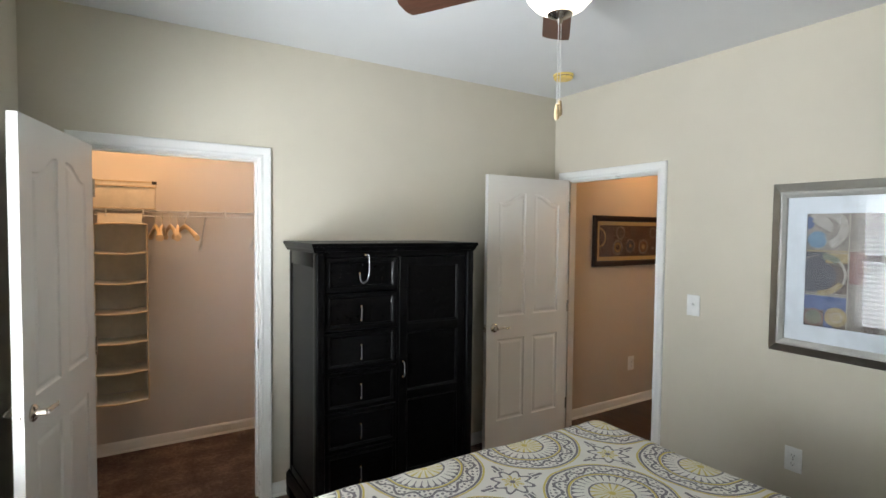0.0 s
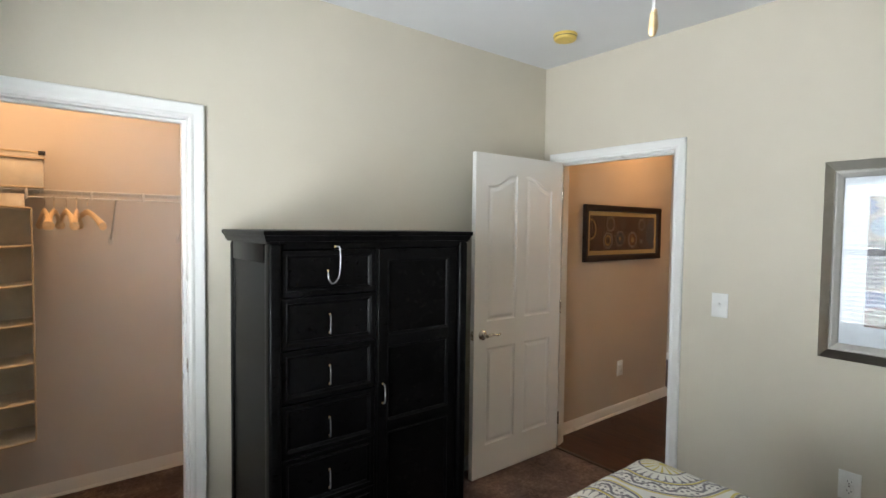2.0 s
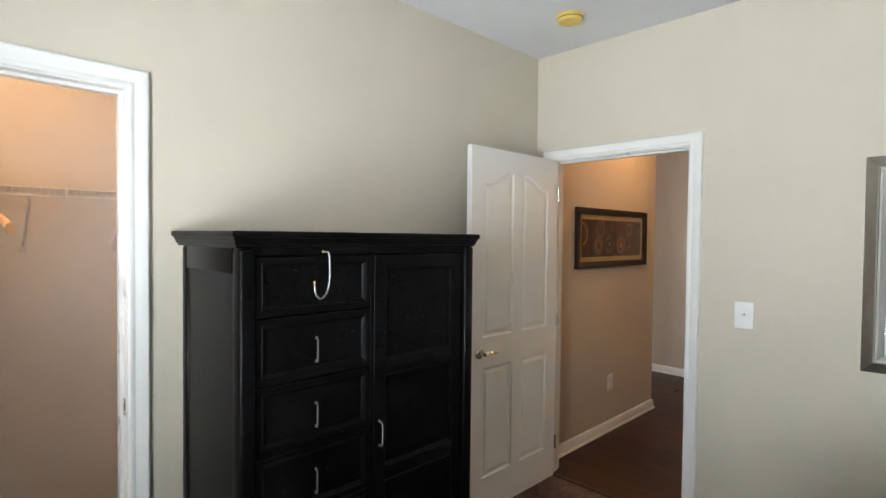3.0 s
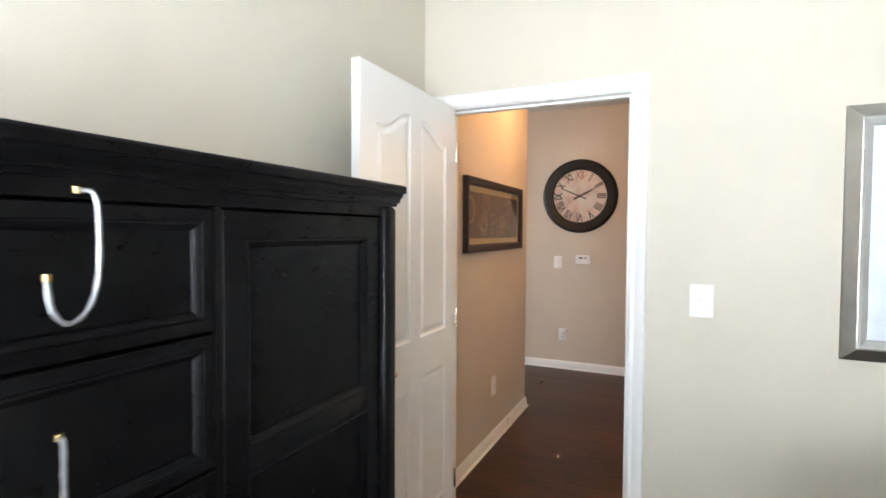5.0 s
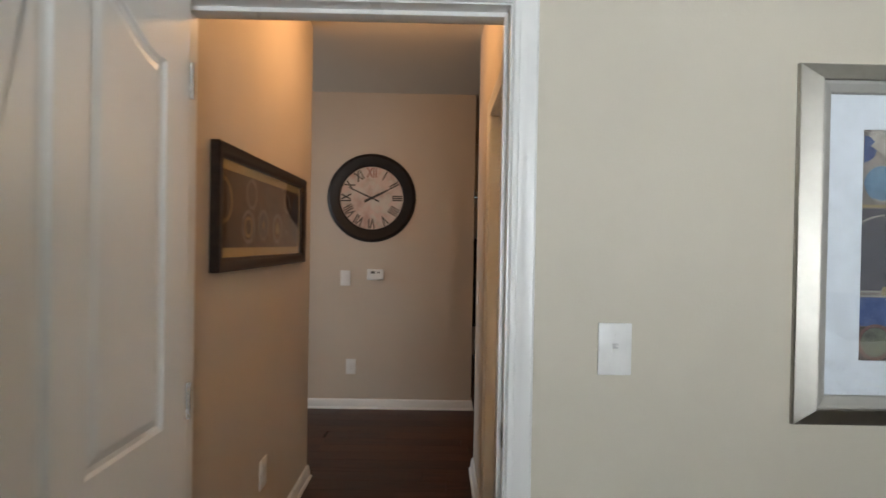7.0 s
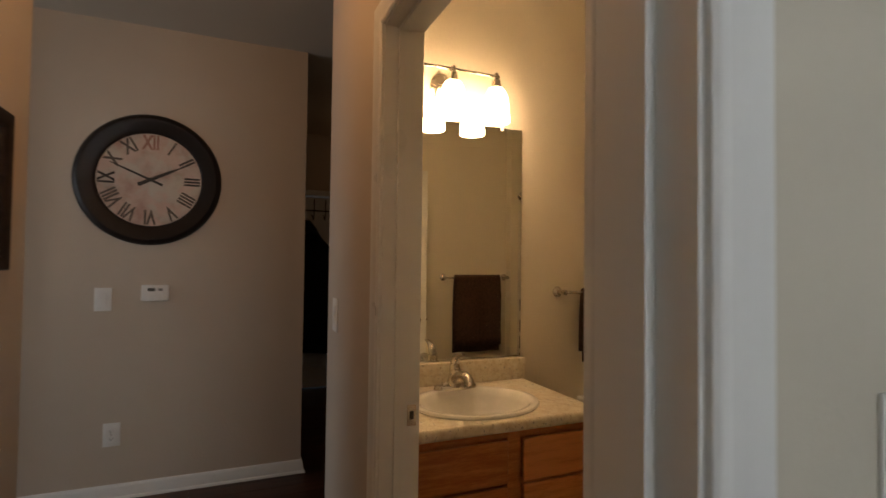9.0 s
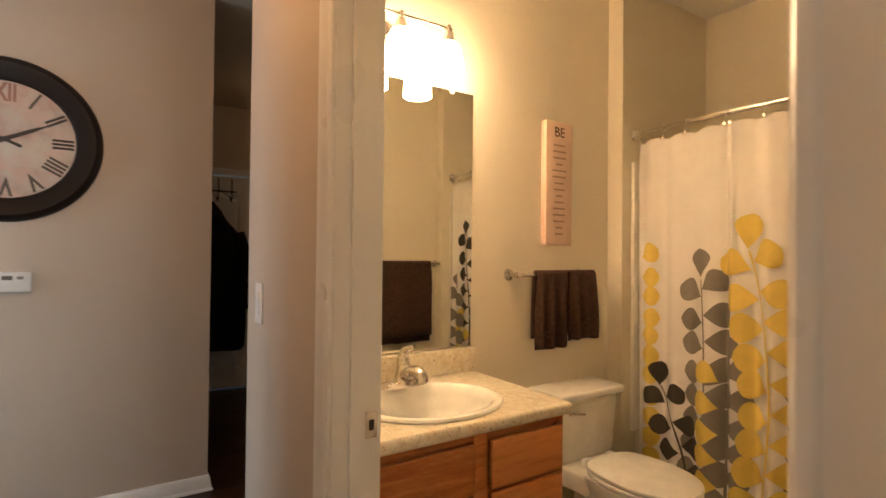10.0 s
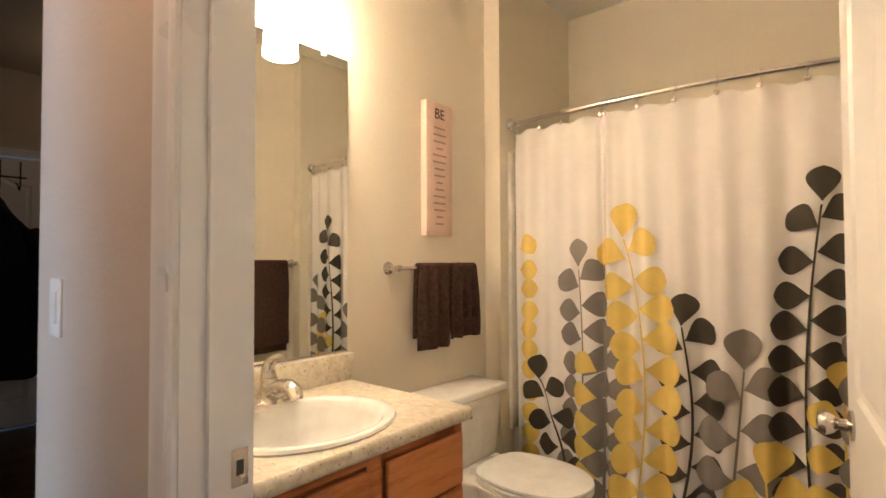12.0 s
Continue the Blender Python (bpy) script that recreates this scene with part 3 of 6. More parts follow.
baseboard([(WX, 2.9), (WX, NY), (C0 - 0.070, NY)])
baseboard([(C1 + 0.070, NY), (EX, NY), (EX, D1 + 0.070)])
baseboard([(EX, D0 - 0.070), (EX, SY), (WX, SY), (WX, 2.9)])
baseboard([(EX2, D1 + 0.070), (EX2, HN), (5.07, HN), (5.07, HN + 0.12), (4.4, HN + 0.12), (4.4, 6.5), (FX, 6.5), (FX, 2.19), (FX + 0.12, 2.19)])
baseboard([(5.205, 0.6), (5.205, HS), (B1 + 0.070, HS)])
baseboard([(-0.42, NY2), (-0.42, 4.475), (1.52, 4.475), (1.52, NY2)])
baseboard([(BX, 1.34), (BX, 0.47), (5.0, 0.47), (5.0, 0.44)])
single("threshold", boxes((EX - 0.004, EX + 0.024, D0, D1, -0.01, 0.006), bevel=0.002), FRAMEDARK, "dark wood threshold strip in the doorway", "threshold", "structure")

# ---- doors ----
def panel_rings(bm, outline, face, sgn):
    """A sunk and raised panel inside an outline of (x, z); face is the y of the surface."""
    pts = [Vector((p[0], p[1])) for p in outline]
    n = len(pts)

    def inset(d):
        out = []
        for i, p in enumerate(pts):
            a, b = (p - pts[i - 1]).normalized(), (pts[(i + 1) % n] - p).normalized()
            na, nb = Vector((-a.y, a.x)), Vector((-b.y, b.x))
            out.append(p + (na + nb) / max(0.35, 1 + na.dot(nb)) * d)
        return out

    rings = [[bm.verts.new((p.x, face - sgn * depth, p.y)) for p in inset(d)] for d, depth in ((0, 0), (0.006, 0.007), (0.016, 0.009), (0.034, 0.003), (0.038, 0.0025))]
    for a, b in zip(rings, rings[1:]):
        for i in range(n):
            bm.faces.new((a[i], a[(i + 1) % n], b[(i + 1) % n], b[i]))
    bm.faces.new(rings[-1])
    return rings[0]


def door_outlines(w, h):
    sx, gap = 0.105, 0.085
    mid = w / 2
    rows = []
    for lo, hi in ((sx, mid - gap / 2), (mid + gap / 2, w - sx)):
        rows.append([(lo, 0.20), (hi, 0.20), (hi, 0.815), (lo, 0.815)])
        left = lo < mid
        top = []
        for k in range(9):
            u = k / 8
            e = (0.5 - 0.5 * math.cos(math.pi * min(1, max(0, (u - 0.15) / 0.75))))
            top.append((hi + (lo - hi) * u, h - 0.20 + 0.075 * (1 - e if left else e)))
        rows.append([(lo, 0.985), (hi, 0.985)] + top)
    return rows


def leaf_mesh(w, h, t):
    bm = bmesh.new()
    for face, sgn in ((0.0, -1), (t, 1)):
        edges = []
        rect = [bm.verts.new((x, face, z)) for x, z in ((0, 0), (w, 0), (w, h), (0, h))]
        edges += [bm.edges.new((rect[i], rect[(i + 1) % 4])) for i in range(4)]
        for outline in door_outlines(w, h):
            ring = panel_rings(bm, outline, face, sgn)
            edges += [bm.edges.get((ring[i], ring[(i + 1) % len(ring)])) or bm.edges.new((ring[i], ring[(i + 1) % len(ring)])) for i in range(len(ring))]
        bmesh.ops.triangle_fill(bm, edges=edges, use_beauty=True)
        if sgn < 0:
            back = rect
    for i in range(4):
        bm.faces.new((back[i], back[(i + 1) % 4], rect[(i + 1) % 4], rect[i]))
    return bm


def lever(parent, x, z, y, sgn, toward):
    """A lever handle on a rose; sgn is the side it stands out to, toward the way its lever points along x."""
    bm = bmesh.new()
    rose = Matrix.Translation((x, y, z)) @ Matrix.Rotation(radians(-90 * sgn), 4, "X")
    lathe(bm, [(0, 0), (0.033, 0), (0.033, 0.006), (0.026, 0.012), (0.013, 0.014), (0.012, 0.045), (0, 0.046)], 24, rose)
    d = sgn * 0.045
    tube(bm, [(x, y + d, z), (x + 0.02 * toward, y + d * 1.1, z + 0.003), (x + 0.055 * toward, y + d * 1.12, z + 0.006), (x + 0.09 * toward, y + d * 1.05, z - 0.004), (x + 0.115 * toward, y + d * 0.95, z + 0.003)],
         [0.011, 0.0105, 0.008, 0.007, 0.005])
    part("door_handle", bm, NICKEL, parent, "brushed nickel lever handle")


def hinged_door(name, m, w, label, knob_z=0.905, handles=(1, -1), h=2.032, knob=False, hinge_side=1):
    door = thing(name, m, label, "door", kind="structure")
    t = 0.035
    part("leaf", leaf_mesh(w, h, t), DOORPAINT, door, smooth=False)
    for sgn in handles:
        y = t if sgn > 0 else 0.0
        if knob:
            bm = bmesh.new()
            lathe(bm, [(0, 0), (0.028, 0), (0.028, 0.005), (0.012, 0.010), (0.010, 0.024), (0.018, 0.031), (0.023, 0.043), (0.018, 0.054), (0, 0.057)], 24,
                  Matrix.Translation((w - 0.07, y, knob_z)) @ Matrix.Rotation(radians(-90 * sgn), 4, "X"))
            part("door_handle", bm, NICKEL, door, "brushed nickel door knob")
        else:
            lever(door, w - 0.07, knob_z, y, sgn, -1)
    part("latch_plate", boxes((w, w + 0.002, 0.006, 0.029, knob_z - 0.028, knob_z + 0.028), (w, w + 0.010, 0.012, 0.024, knob_z - 0.010, knob_z + 0.010)), NICKEL, door, "nickel latch plate with its bolt")
    for z in (0.22, 1.02, 1.82):
        bm = bmesh.new()
        hy = -0.004 if hinge_side < 0 else t + 0.004
        tube(bm, [(-0.003, hy, z - 0.045), (-0.003, hy, z + 0.045)], 0.006, 8)
        part("hinge", bm, NICKEL, door, "nickel butt hinge")
    return door


# bedroom door, swung open against the north wall
hinged_door("door_bedroom", pose(EX - 0.012, D1 - 0.008, 0.010, 0, 0, 180 - 0.2) @ Matrix.Translation((0, 0.0, 0)), 0.81,
            "white four panel door with arched panels, standing open", handles=(1, -1), hinge_side=1)
# closet door, swung open towards the west wall
hinged_door("door_closet", pose(C0 + 0.006, NY - 0.012, 0.010, 0, 0, 256.8), 0.80, "white four panel closet door, standing wide open", knob_z=0.93, handles=(1, -1), hinge_side=1)
# bathroom door, swung into the bathroom
hinged_door("door_bathroom", pose(B0 + 0.002, HS2 - 0.004, 0.010, 0, 0, -82.6), 0.86, "white four panel bathroom door, standing open", knob_z=0.928, handles=(1,), knob=True, hinge_side=-1)
# coat door
hinged_door("door_entry", pose(8.60, 1.505, 0.012, 0, 0, 90), 0.85, "white panel door with a coat hung over it", knob_z=0.93, handles=(1,), hinge_side=1)
single("door_sweep", boxes((8.585, 8.60, 1.51, 2.35, 0.004, 0.035)), RUBBER, "black sweep along the foot of the coat door", "door sweep", "structure")


def strike(m):
    ob = thing("strike_plate", m, "small nickel strike plate let into the white jamb", "strike plate")
    bm = boxes((-0.014, 0.014, -0.030, 0.030, 0.0005, 0.002), bevel=0.0005)
    part("plate", bm, NICKEL, ob)
    part("slot", boxes((-0.006, 0.006, -0.012, 0.012, 0.002, 0.0026)), SLOT, ob, "dark latch hole")


strike(on_wall(C1, NY + 0.022, 0.943, "-x"))
strike(on_wall(EX + 0.022, D0, 0.943, "+y"))
strike(on_wall(B1, HS2 + 0.022, 0.919, "-x"))


# ---- window and blinds ----
def build_window():
    win = thing("window_1", pose(WX, (W0 + W1) / 2, WZ0), "white double hung window with daylight behind blinds", "window", kind="structure")
    hw, hh = (W1 - W0) / 2, WZ1 - WZ0
    part("window_frame", boxes((-0.13, -0.08, -hw, -hw + 0.05, 0, hh), (-0.13, -0.08, hw - 0.05, hw, 0, hh), (-0.13, -0.08, -hw + 0.05, hw - 0.05, 0, 0.05),
                               (-0.13, -0.08, -hw + 0.05, hw - 0.05, hh - 0.05, hh), (-0.125, -0.085, -hw + 0.05, hw - 0.05, hh / 2 - 0.025, hh / 2 + 0.025), bevel=0.003), TRIM, win)
    part("window_sill", boxes((-0.08, 0.03, -hw - 0.04, hw + 0.04, -0.02, 0.006), bevel=0.004), TRIM, win)
    for z0, z1 in ((0.05, hh / 2 - 0.025), (hh / 2 + 0.025, hh - 0.05)):
        pane = part("pane", boxes((-0.107, -0.103, -hw + 0.05, hw - 0.05, z0, z1)), GLASS, win, "clear window pane")
        pane.visible_shadow = False
    blind = thing("window_blind", pose(WX - 0.045, (W0 + W1) / 2, WZ0), "white horizontal blinds, slats half open", "blinds")
    part("headrail", boxes((-0.025, 0.025, -hw + 0.008, hw - 0.008, hh - 0.05, hh - 0.004), bevel=0.003), PLASTIC, blind)
    slat = mesh("slat", boxes((-0.025, 0.025, -hw + 0.012, hw - 0.012, -0.0014, 0.0014)), PLASTIC)
    z = 0.045
    while z < hh - 0.06:
        ob = new("slat", slat)
        ob.parent = blind
        ob.matrix_basis = pose(0, 0, z, 0, -27, 0)
        z += 0.047
    part("bottom_rail", boxes((-0.022, 0.022, -hw + 0.012, hw - 0.012, 0.008, 0.026), bevel=0.003), PLASTIC, blind)
    for y in (-hw + 0.2, hw - 0.2):
        bm = bmesh.new()
        tube(bm, [(0.026, y, 0.02), (0.026, y, hh - 0.03)], 0.0012, 6)
        part("ladder_cord", bm, ROPE, blind)
    bm = bmesh.new()
    tube(bm, [(0.032, hw - 0.11, 0.68), (0.032, hw - 0.11, hh - 0.04)], 0.0014, 6)
    cord = part("pull_cord", bm, ROPE, blind, "thin lift cord")
    part("tassel", lathe(bmesh.new(), [(0, 0.030), (0.008, 0.026), (0.013, 0.0), (0.018, -0.022), (0.010, -0.030), (0, -0.030)], 16, Matrix.Translation((0.032, hw - 0.11, 0.655))), YELLOWED, cord, "small wooden tassel")


build_window()
lw = thing("window_2", pose(5.7, 6.5, 0.6), "white framed living room window", "window", kind="structure")
part("window_frame", boxes((-0.7, -0.64, 0.03, 0.09, 0, 1.6), (0.64, 0.7, 0.03, 0.09, 0, 1.6), (-0.64, 0.64, 0.03, 0.09, 0, 0.06), (-0.64, 0.64, 0.03, 0.09, 1.54, 1.6), (-0.02, 0.02, 0.03, 0.09, 0.06, 1.54)), TRIM, lw)

# ---- small wall fittings ----
def switch_plate(m, label, rocker=False):
    ob = thing("light_switch", m @ Matrix.Diagonal((1.17, 1.13, 1, 1)), label, "light switch")
    part("plate", boxes((-0.0365, 0.0365, -0.0585, 0.0585, 0, 0.006), bevel=0.0025), PLASTIC, ob)
    if rocker:
        part("rocker", boxes((-0.0165, 0.0165, -0.033, 0.033, 0.006, 0.010), bevel=0.002), PLASTIC, ob)
    else:
        part("surround", boxes((-0.006, 0.006, -0.013, 0.013, 0.006, 0.0075)), PLASTIC, ob)
        bm = box(bmesh.new(), -0.0045, 0.0045, -0.004, 0.004, 0.0, 0.016, bevel=0.0015, m=Matrix.Translation((0, 0.004, 0.006)) @ Matrix.Rotation(radians(-28), 4, "X"))
        part("toggle", bm, PLASTIC, ob)
    for y in (-0.030, 0.030):
        part("screw", lathe(bmesh.new(), [(0.003, 0.006), (0.003, 0.0072), (0, 0.0075)], 10, Matrix.Translation((0, y, 0))), PLASTIC, ob)


def outlet(m, label):
    ob = thing("wall_outlet", m @ Matrix.Diagonal((1.17, 1.13, 1, 1)), label, "outlet")
    part("plate", boxes((-0.0365, 0.0365, -0.0585, 0.0585, 0, 0.006), bevel=0.0025), PLASTIC, ob)
    for y in (-0.0195, 0.0195):
        face = part("socket", boxes((-0.016, 0.016, y - 0.0135, y + 0.0135, 0.006, 0.0085), bevel=0.003), PLASTIC, ob)
        part("slots", boxes((-0.0075, -0.0055, y - 0.003, y + 0.006, 0.0085, 0.009), (0.0055, 0.0075, y - 0.002, y + 0.005, 0.0085, 0.009), (-0.002, 0.002, y - 0.010, y - 0.006, 0.0085, 0.009)), SLOT, face, "dark socket slots")
    part("screw", lathe(bmesh.new(), [(0.003, 0.006), (0.003, 0.0072), (0, 0.0075)], 10), NICKEL, ob)


switch_plate(on_wall(EX, 2.042, 1.175, "-x"), "white toggle light switch on the beige bedroom wall")
outlet(on_wall(EX, 1.447, 0.415, "-x"), "white duplex outlet low on the beige bedroom wall")
outlet(on_wall(4.28, HN, 0.390, "-y"), "white duplex outlet low on the hall wall")
outlet(on_wall(FX, 3.235, 0.362, "-x"), "white duplex outlet below the clock")
switch_plate(on_wall(FX, 3.295, 1.128, "-x"), "white switch plate below the clock", True)
switch_plate(on_wall(5.035, HS, 1.146, "+y"), "white rocker switch beside the bathroom doorway", True)

thermo = thing("thermostat", on_wall(FX, 3.035, 1.163, "-x") @ Matrix.Scale(1.18, 4), "white thermostat with a small dark display", "thermostat")
part("body", boxes((-0.060, 0.060, -0.040, 0.040, 0, 0.026), bevel=0.008), PLASTIC, thermo)
part("display", boxes((-0.032, 0.000, 0.008, 0.024, 0.026, 0.0268)), plain("grey_display", (0.09, 0.09, 0.08), 0.3), thermo, "dark display window")
part("button", boxes((0.014, 0.034, 0.010, 0.022, 0.026, 0.028), bevel=0.0008), plain("grey_button", (0.25, 0.25, 0.24), 0.5), thermo)

smoke = thing("smoke_detector", pose(2.84, 2.785, CEIL, 180), "yellowed round smoke detector on the ceiling", "smoke detector")
part("body", lathe(bmesh.new(), [(0, 0), (0.070, 0), (0.070, 0.010), (0.066, 0.014), (0.066, 0.026), (0.060, 0.034), (0.030, 0.038), (0, 0.038)], 36), YELLOWED, smoke)
part("vent_ring", lathe(bmesh.new(), [(0.0662, 0.016), (0.0675, 0.017), (0.0675, 0.019), (0.0662, 0.020)], 36), SLOT, smoke, "dark vent slit")
part("test_button", lathe(bmesh.new(), [(0, 0.0382), (0.009, 0.0382), (0.008, 0.041), (0, 0.0415)], 16, Matrix.Translation((0.025, 0.01, 0))), YELLOWED, smoke)

# ---- ceiling fan ----
fan = thing("ceiling_fan", pose(1.49, 1.46, CEIL), "ceiling fan with walnut blades and a frosted glass bowl light", "ceiling fan")
part("canopy", lathe(bmesh.new(), [(0, 0), (0.075, 0), (0.072, -0.03), (0.04, -0.055), (0.018, -0.06), (0.018, -0.075)], 32), NICKEL, fan)
part("motor", lathe(bmesh.new(), [(0.018, -0.07), (0.06, -0.08), (0.105, -0.10), (0.115, -0.13), (0.115, -0.17), (0.09, -0.20), (0.07, -0.215), (0.07, -0.25), (0.0, -0.25)], 40), NICKEL, fan)
for k in range(5):
    a = 47.0 + 72 * k
    bm = bmesh.new()
    for u in (-1, 1):
        pts = [bm.verts.new((x, y, u * 0.004)) for x, y in ((0.18, -0.055), (0.40, -0.058), (0.60, -0.062), (0.635, -0.060), (0.648, -0.030), (0.648, 0.030), (0.635, 0.060), (0.60, 0.062), (0.40, 0.058), (0.18, 0.055))]
        bm.faces.new(pts if u > 0 else pts[::-1])
    vs = list(bm.verts)
    for i in range(10):
        bm.faces.new((vs[i], vs[(i + 1) % 10], vs[10 + (i + 1) % 10], vs[10 + i]))
    blade = part("blade", bm, FANWOOD, fan)
    blade.matrix_basis = pose(0, 0, -0.195, 0, 0, a) @ pose(0, 0, 0, 11, 0, 0)
    iron = part("blade_iron", boxes((0.09, 0.24, -0.02, 0.02, 0.004, 0.009), (0.20, 0.28, -0.038, 0.038, 0.004, 0.008), bevel=0.002), NICKEL, fan)
    iron.matrix_basis = blade.matrix_basis.copy()
part("glass_bowl", lathe(bmesh.new(), [(0.070, -0.25), (0.118, -0.258), (0.122, -0.268), (0.112, -0.295), (0.085, -0.325), (0.050, -0.345), (0.0, -0.350)], 40), OPALFAN, fan, "lit frosted white glass bowl")
part("finial", lathe(bmesh.new(), [(0.042, -0.342), (0.044, -0.350), (0.030, -0.358), (0.012, -0.366), (0.008, -0.380), (0.0, -0.384)], 24), NICKEL, fan, "nickel finial under the bowl")
for dx, dy, z in ((-0.012, -0.006, -0.655), (0.010, 0.004, -0.638)):
    bm = bmesh.new()
    tube(bm, [(dx, dy, -0.352), (dx * 1.05, dy, z)], 0.0013, 6)
    chain = part("pull_chain", bm, ROPE, fan, "thin pull chain")
    part("fob", lathe(bmesh.new(), [(0, 0.0), (0.006, -0.002), (0.0065, -0.012), (0.009, -0.032), (0.009, -0.046), (0.005, -0.054), (0, -0.055)], 16, Matrix.Translation((dx * 1.05, dy, z))), HANGERWOOD, chain, "turned wooden fob")

# ---- dresser ----
def build_dresser():
    X0, X1, YF, YB, H = 1.062, 2.062, 2.765, 3.268, 1.56
    w, d = X1 - X0, YB - YF
    ob = thing("dresser", pose(X0, YF, 0), "tall black lacquered gentleman's chest with drawers and a cupboard door", "dresser")
    # local: x right, y back, z up
    for x in (0.0, w - 0.050):
        for y in (0.0, d - 0.05):
            proud = 0.012 if y == 0.0 else 0.0
            out = 0.008 if x > 0.0 else 0.0
            part("post", box(bmesh.new(), x + out, x + 0.050 + out, y - proud, y + 0.05, 0.10, 1.509, bevel=0.013, seg=5), BLACKWOOD, ob)
    for x in (0.0, w - 0.022):
        out = 0.008 if x == 0.0 else 0.0
        part("side_panel", boxes((x + out, x + out + 0.014, 0.05, d - 0.05, 0.10, 1.509)), BLACKWOOD, ob)
        for lo, hi in ((1.43, 1.509), (0.10, 0.20)):
            part("side_rail", boxes((x, x + 0.022, 0.0505, d - 0.0505, lo, hi), bevel=0.002), BLACKWOOD, ob)
    part("back_panel", boxes((0.035, w - 0.035, d - 0.02, d - 0.005, 0.10, 1.509)), BLACKWOOD, ob)
    part("front_rail", boxes((0.035, w - 0.035, 0.002, 0.03, 1.486, 1.512)), BLACKWOOD, ob)
    part("front_rail", boxes((0.035, w - 0.035, 0.004, 0.03, 0.10, 0.155), bevel=0.002), BLACKWOOD, ob)
    part("divider", boxes((0.480, 0.494, 0.004, 0.04, 0.155, 1.486), bevel=0.002), BLACKWOOD, ob)
    top = bmesh.new()
    prof = [(0, 1.508), (0.009, 1.508), (0.0105, 1.516), (0.015, 1.5165), (0.015, 1.522), (0.017, 1.528), (0.0205, 1.5335), (0.021, 1.540), (0.026, 1.5405), (0.027, 1.543), (0.027, 1.556), (0.024, 1.560), (-0.05, 1.560), (-0.05, 1.508)]
    sweep(top, [(0, 0, 0), (0, d, 0), (w, d, 0), (w, 0, 0)][::-1], [(u, v) for u, v in prof], (0, 0, 1), closed=True)
    box(top, 0.045, w - 0.045, 0.045, d - 0.045, 1.512, 1.5585)
    part("top", top, BLACKWOOD, ob, "black cornice top with stepped moulding")
    plinth = bmesh.new()
    sweep(plinth, [(0, 0, 0), (0, d, 0), (w, d, 0), (w, 0, 0)][::-1], [(-0.02, 0.07), (0.016, 0.07), (0.016, 0.13), (0.008, 0.145), (0.008, 0.15), (-0.001, 0.158), (-0.02, 0.158)], (0, 0, 1), closed=True)
    part("plinth", plinth, BLACKWOOD, ob)
    for x, y in ((0.0, 0.0), (w, 0.0), (0.0, d), (w, d)):
        sx, sy = (1 if x == 0 else -1), (1 if y == 0 else -1)
        part("foot", boxes(tuple(sorted((x - 0.016 * sx, x + 0.075 * sx))) + tuple(sorted((y - 0.016 * sy, y + 0.075 * sy))) + (0.0, 0.072), bevel=0.006), BLACKWOOD, ob)

    def framed(x0, x1, z0, z1, fw, name, mids=()):
        """A front of a sunk field in a frame; frame, middle rails and beads are its pieces."""
        yf = 0.004
        front = part(name, boxes((x0 + fw - 0.003, x1 - fw + 0.003, yf + 0.012, yf + 0.018, z0 + fw - 0.003, z1 - fw + 0.003)), BLACKWOOD, ob)
        pts = [(x0, 0, z0), (x1, 0, z0), (x1, 0, z1), (x0, 0, z1)]
        part("frame", sweep(bmesh.new(), pts, [(0, -yf - 0.020), (0, -yf - 0.0015), (-0.0015, -yf), (-fw + 0.0015, -yf), (-fw, -yf - 0.0015), (-fw, -yf - 0.020)], (0, -1, 0), closed=True), BLACKWOOD, front)
        for mz in mids:
            part("middle_rail", boxes((x0 + fw, x1 - fw, yf, yf + 0.018, mz - fw / 2, mz + fw / 2), bevel=0.0015), BLACKWOOD, front)
        cuts = [z0, *sorted(mids), z1]
        for a, b in zip(cuts, cuts[1:]):
            lo = a + (fw if a == z0 else fw / 2)
            hi = b - (fw if b == z1 else fw / 2)
            pts = [(x0 + fw, yf, lo), (x1 - fw, yf, lo), (x1 - fw, yf, hi), (x0 + fw, yf, hi)]
            part("bead", sweep(bmesh.new(), pts, [(0.0, -0.011), (0.0, -0.001), (-0.003, 0.001), (-0.006, -0.001), (-0.013, -0.009), (-0.013, -0.011)], (0, -1, 0), closed=True), BLACKWOOD, front)
        return front

    def bail(parent, pts, r=0.0031):
        bm = bmesh.new()
        path = smooth_path(pts)
        tube(bm, path, [r * (1 + 0.16 * math.sin(i * 2.0)) for i in range(len(path))], 8)
        part("handle", bm, PULL, parent, "twisted silver cord pull")
        for p in (pts[0], pts[-1]):
            part("ferrule", lathe(bmesh.new(), [(0, -0.003), (0.0042, -0.003), (0.0042, 0.005), (0, 0.005)], 12, Matrix.Translation(p)), BRASS, parent, "brass ferrule")

    zs = [1.484, 1.292, 1.080, 0.862, 0.640, 0.415, 0.160]
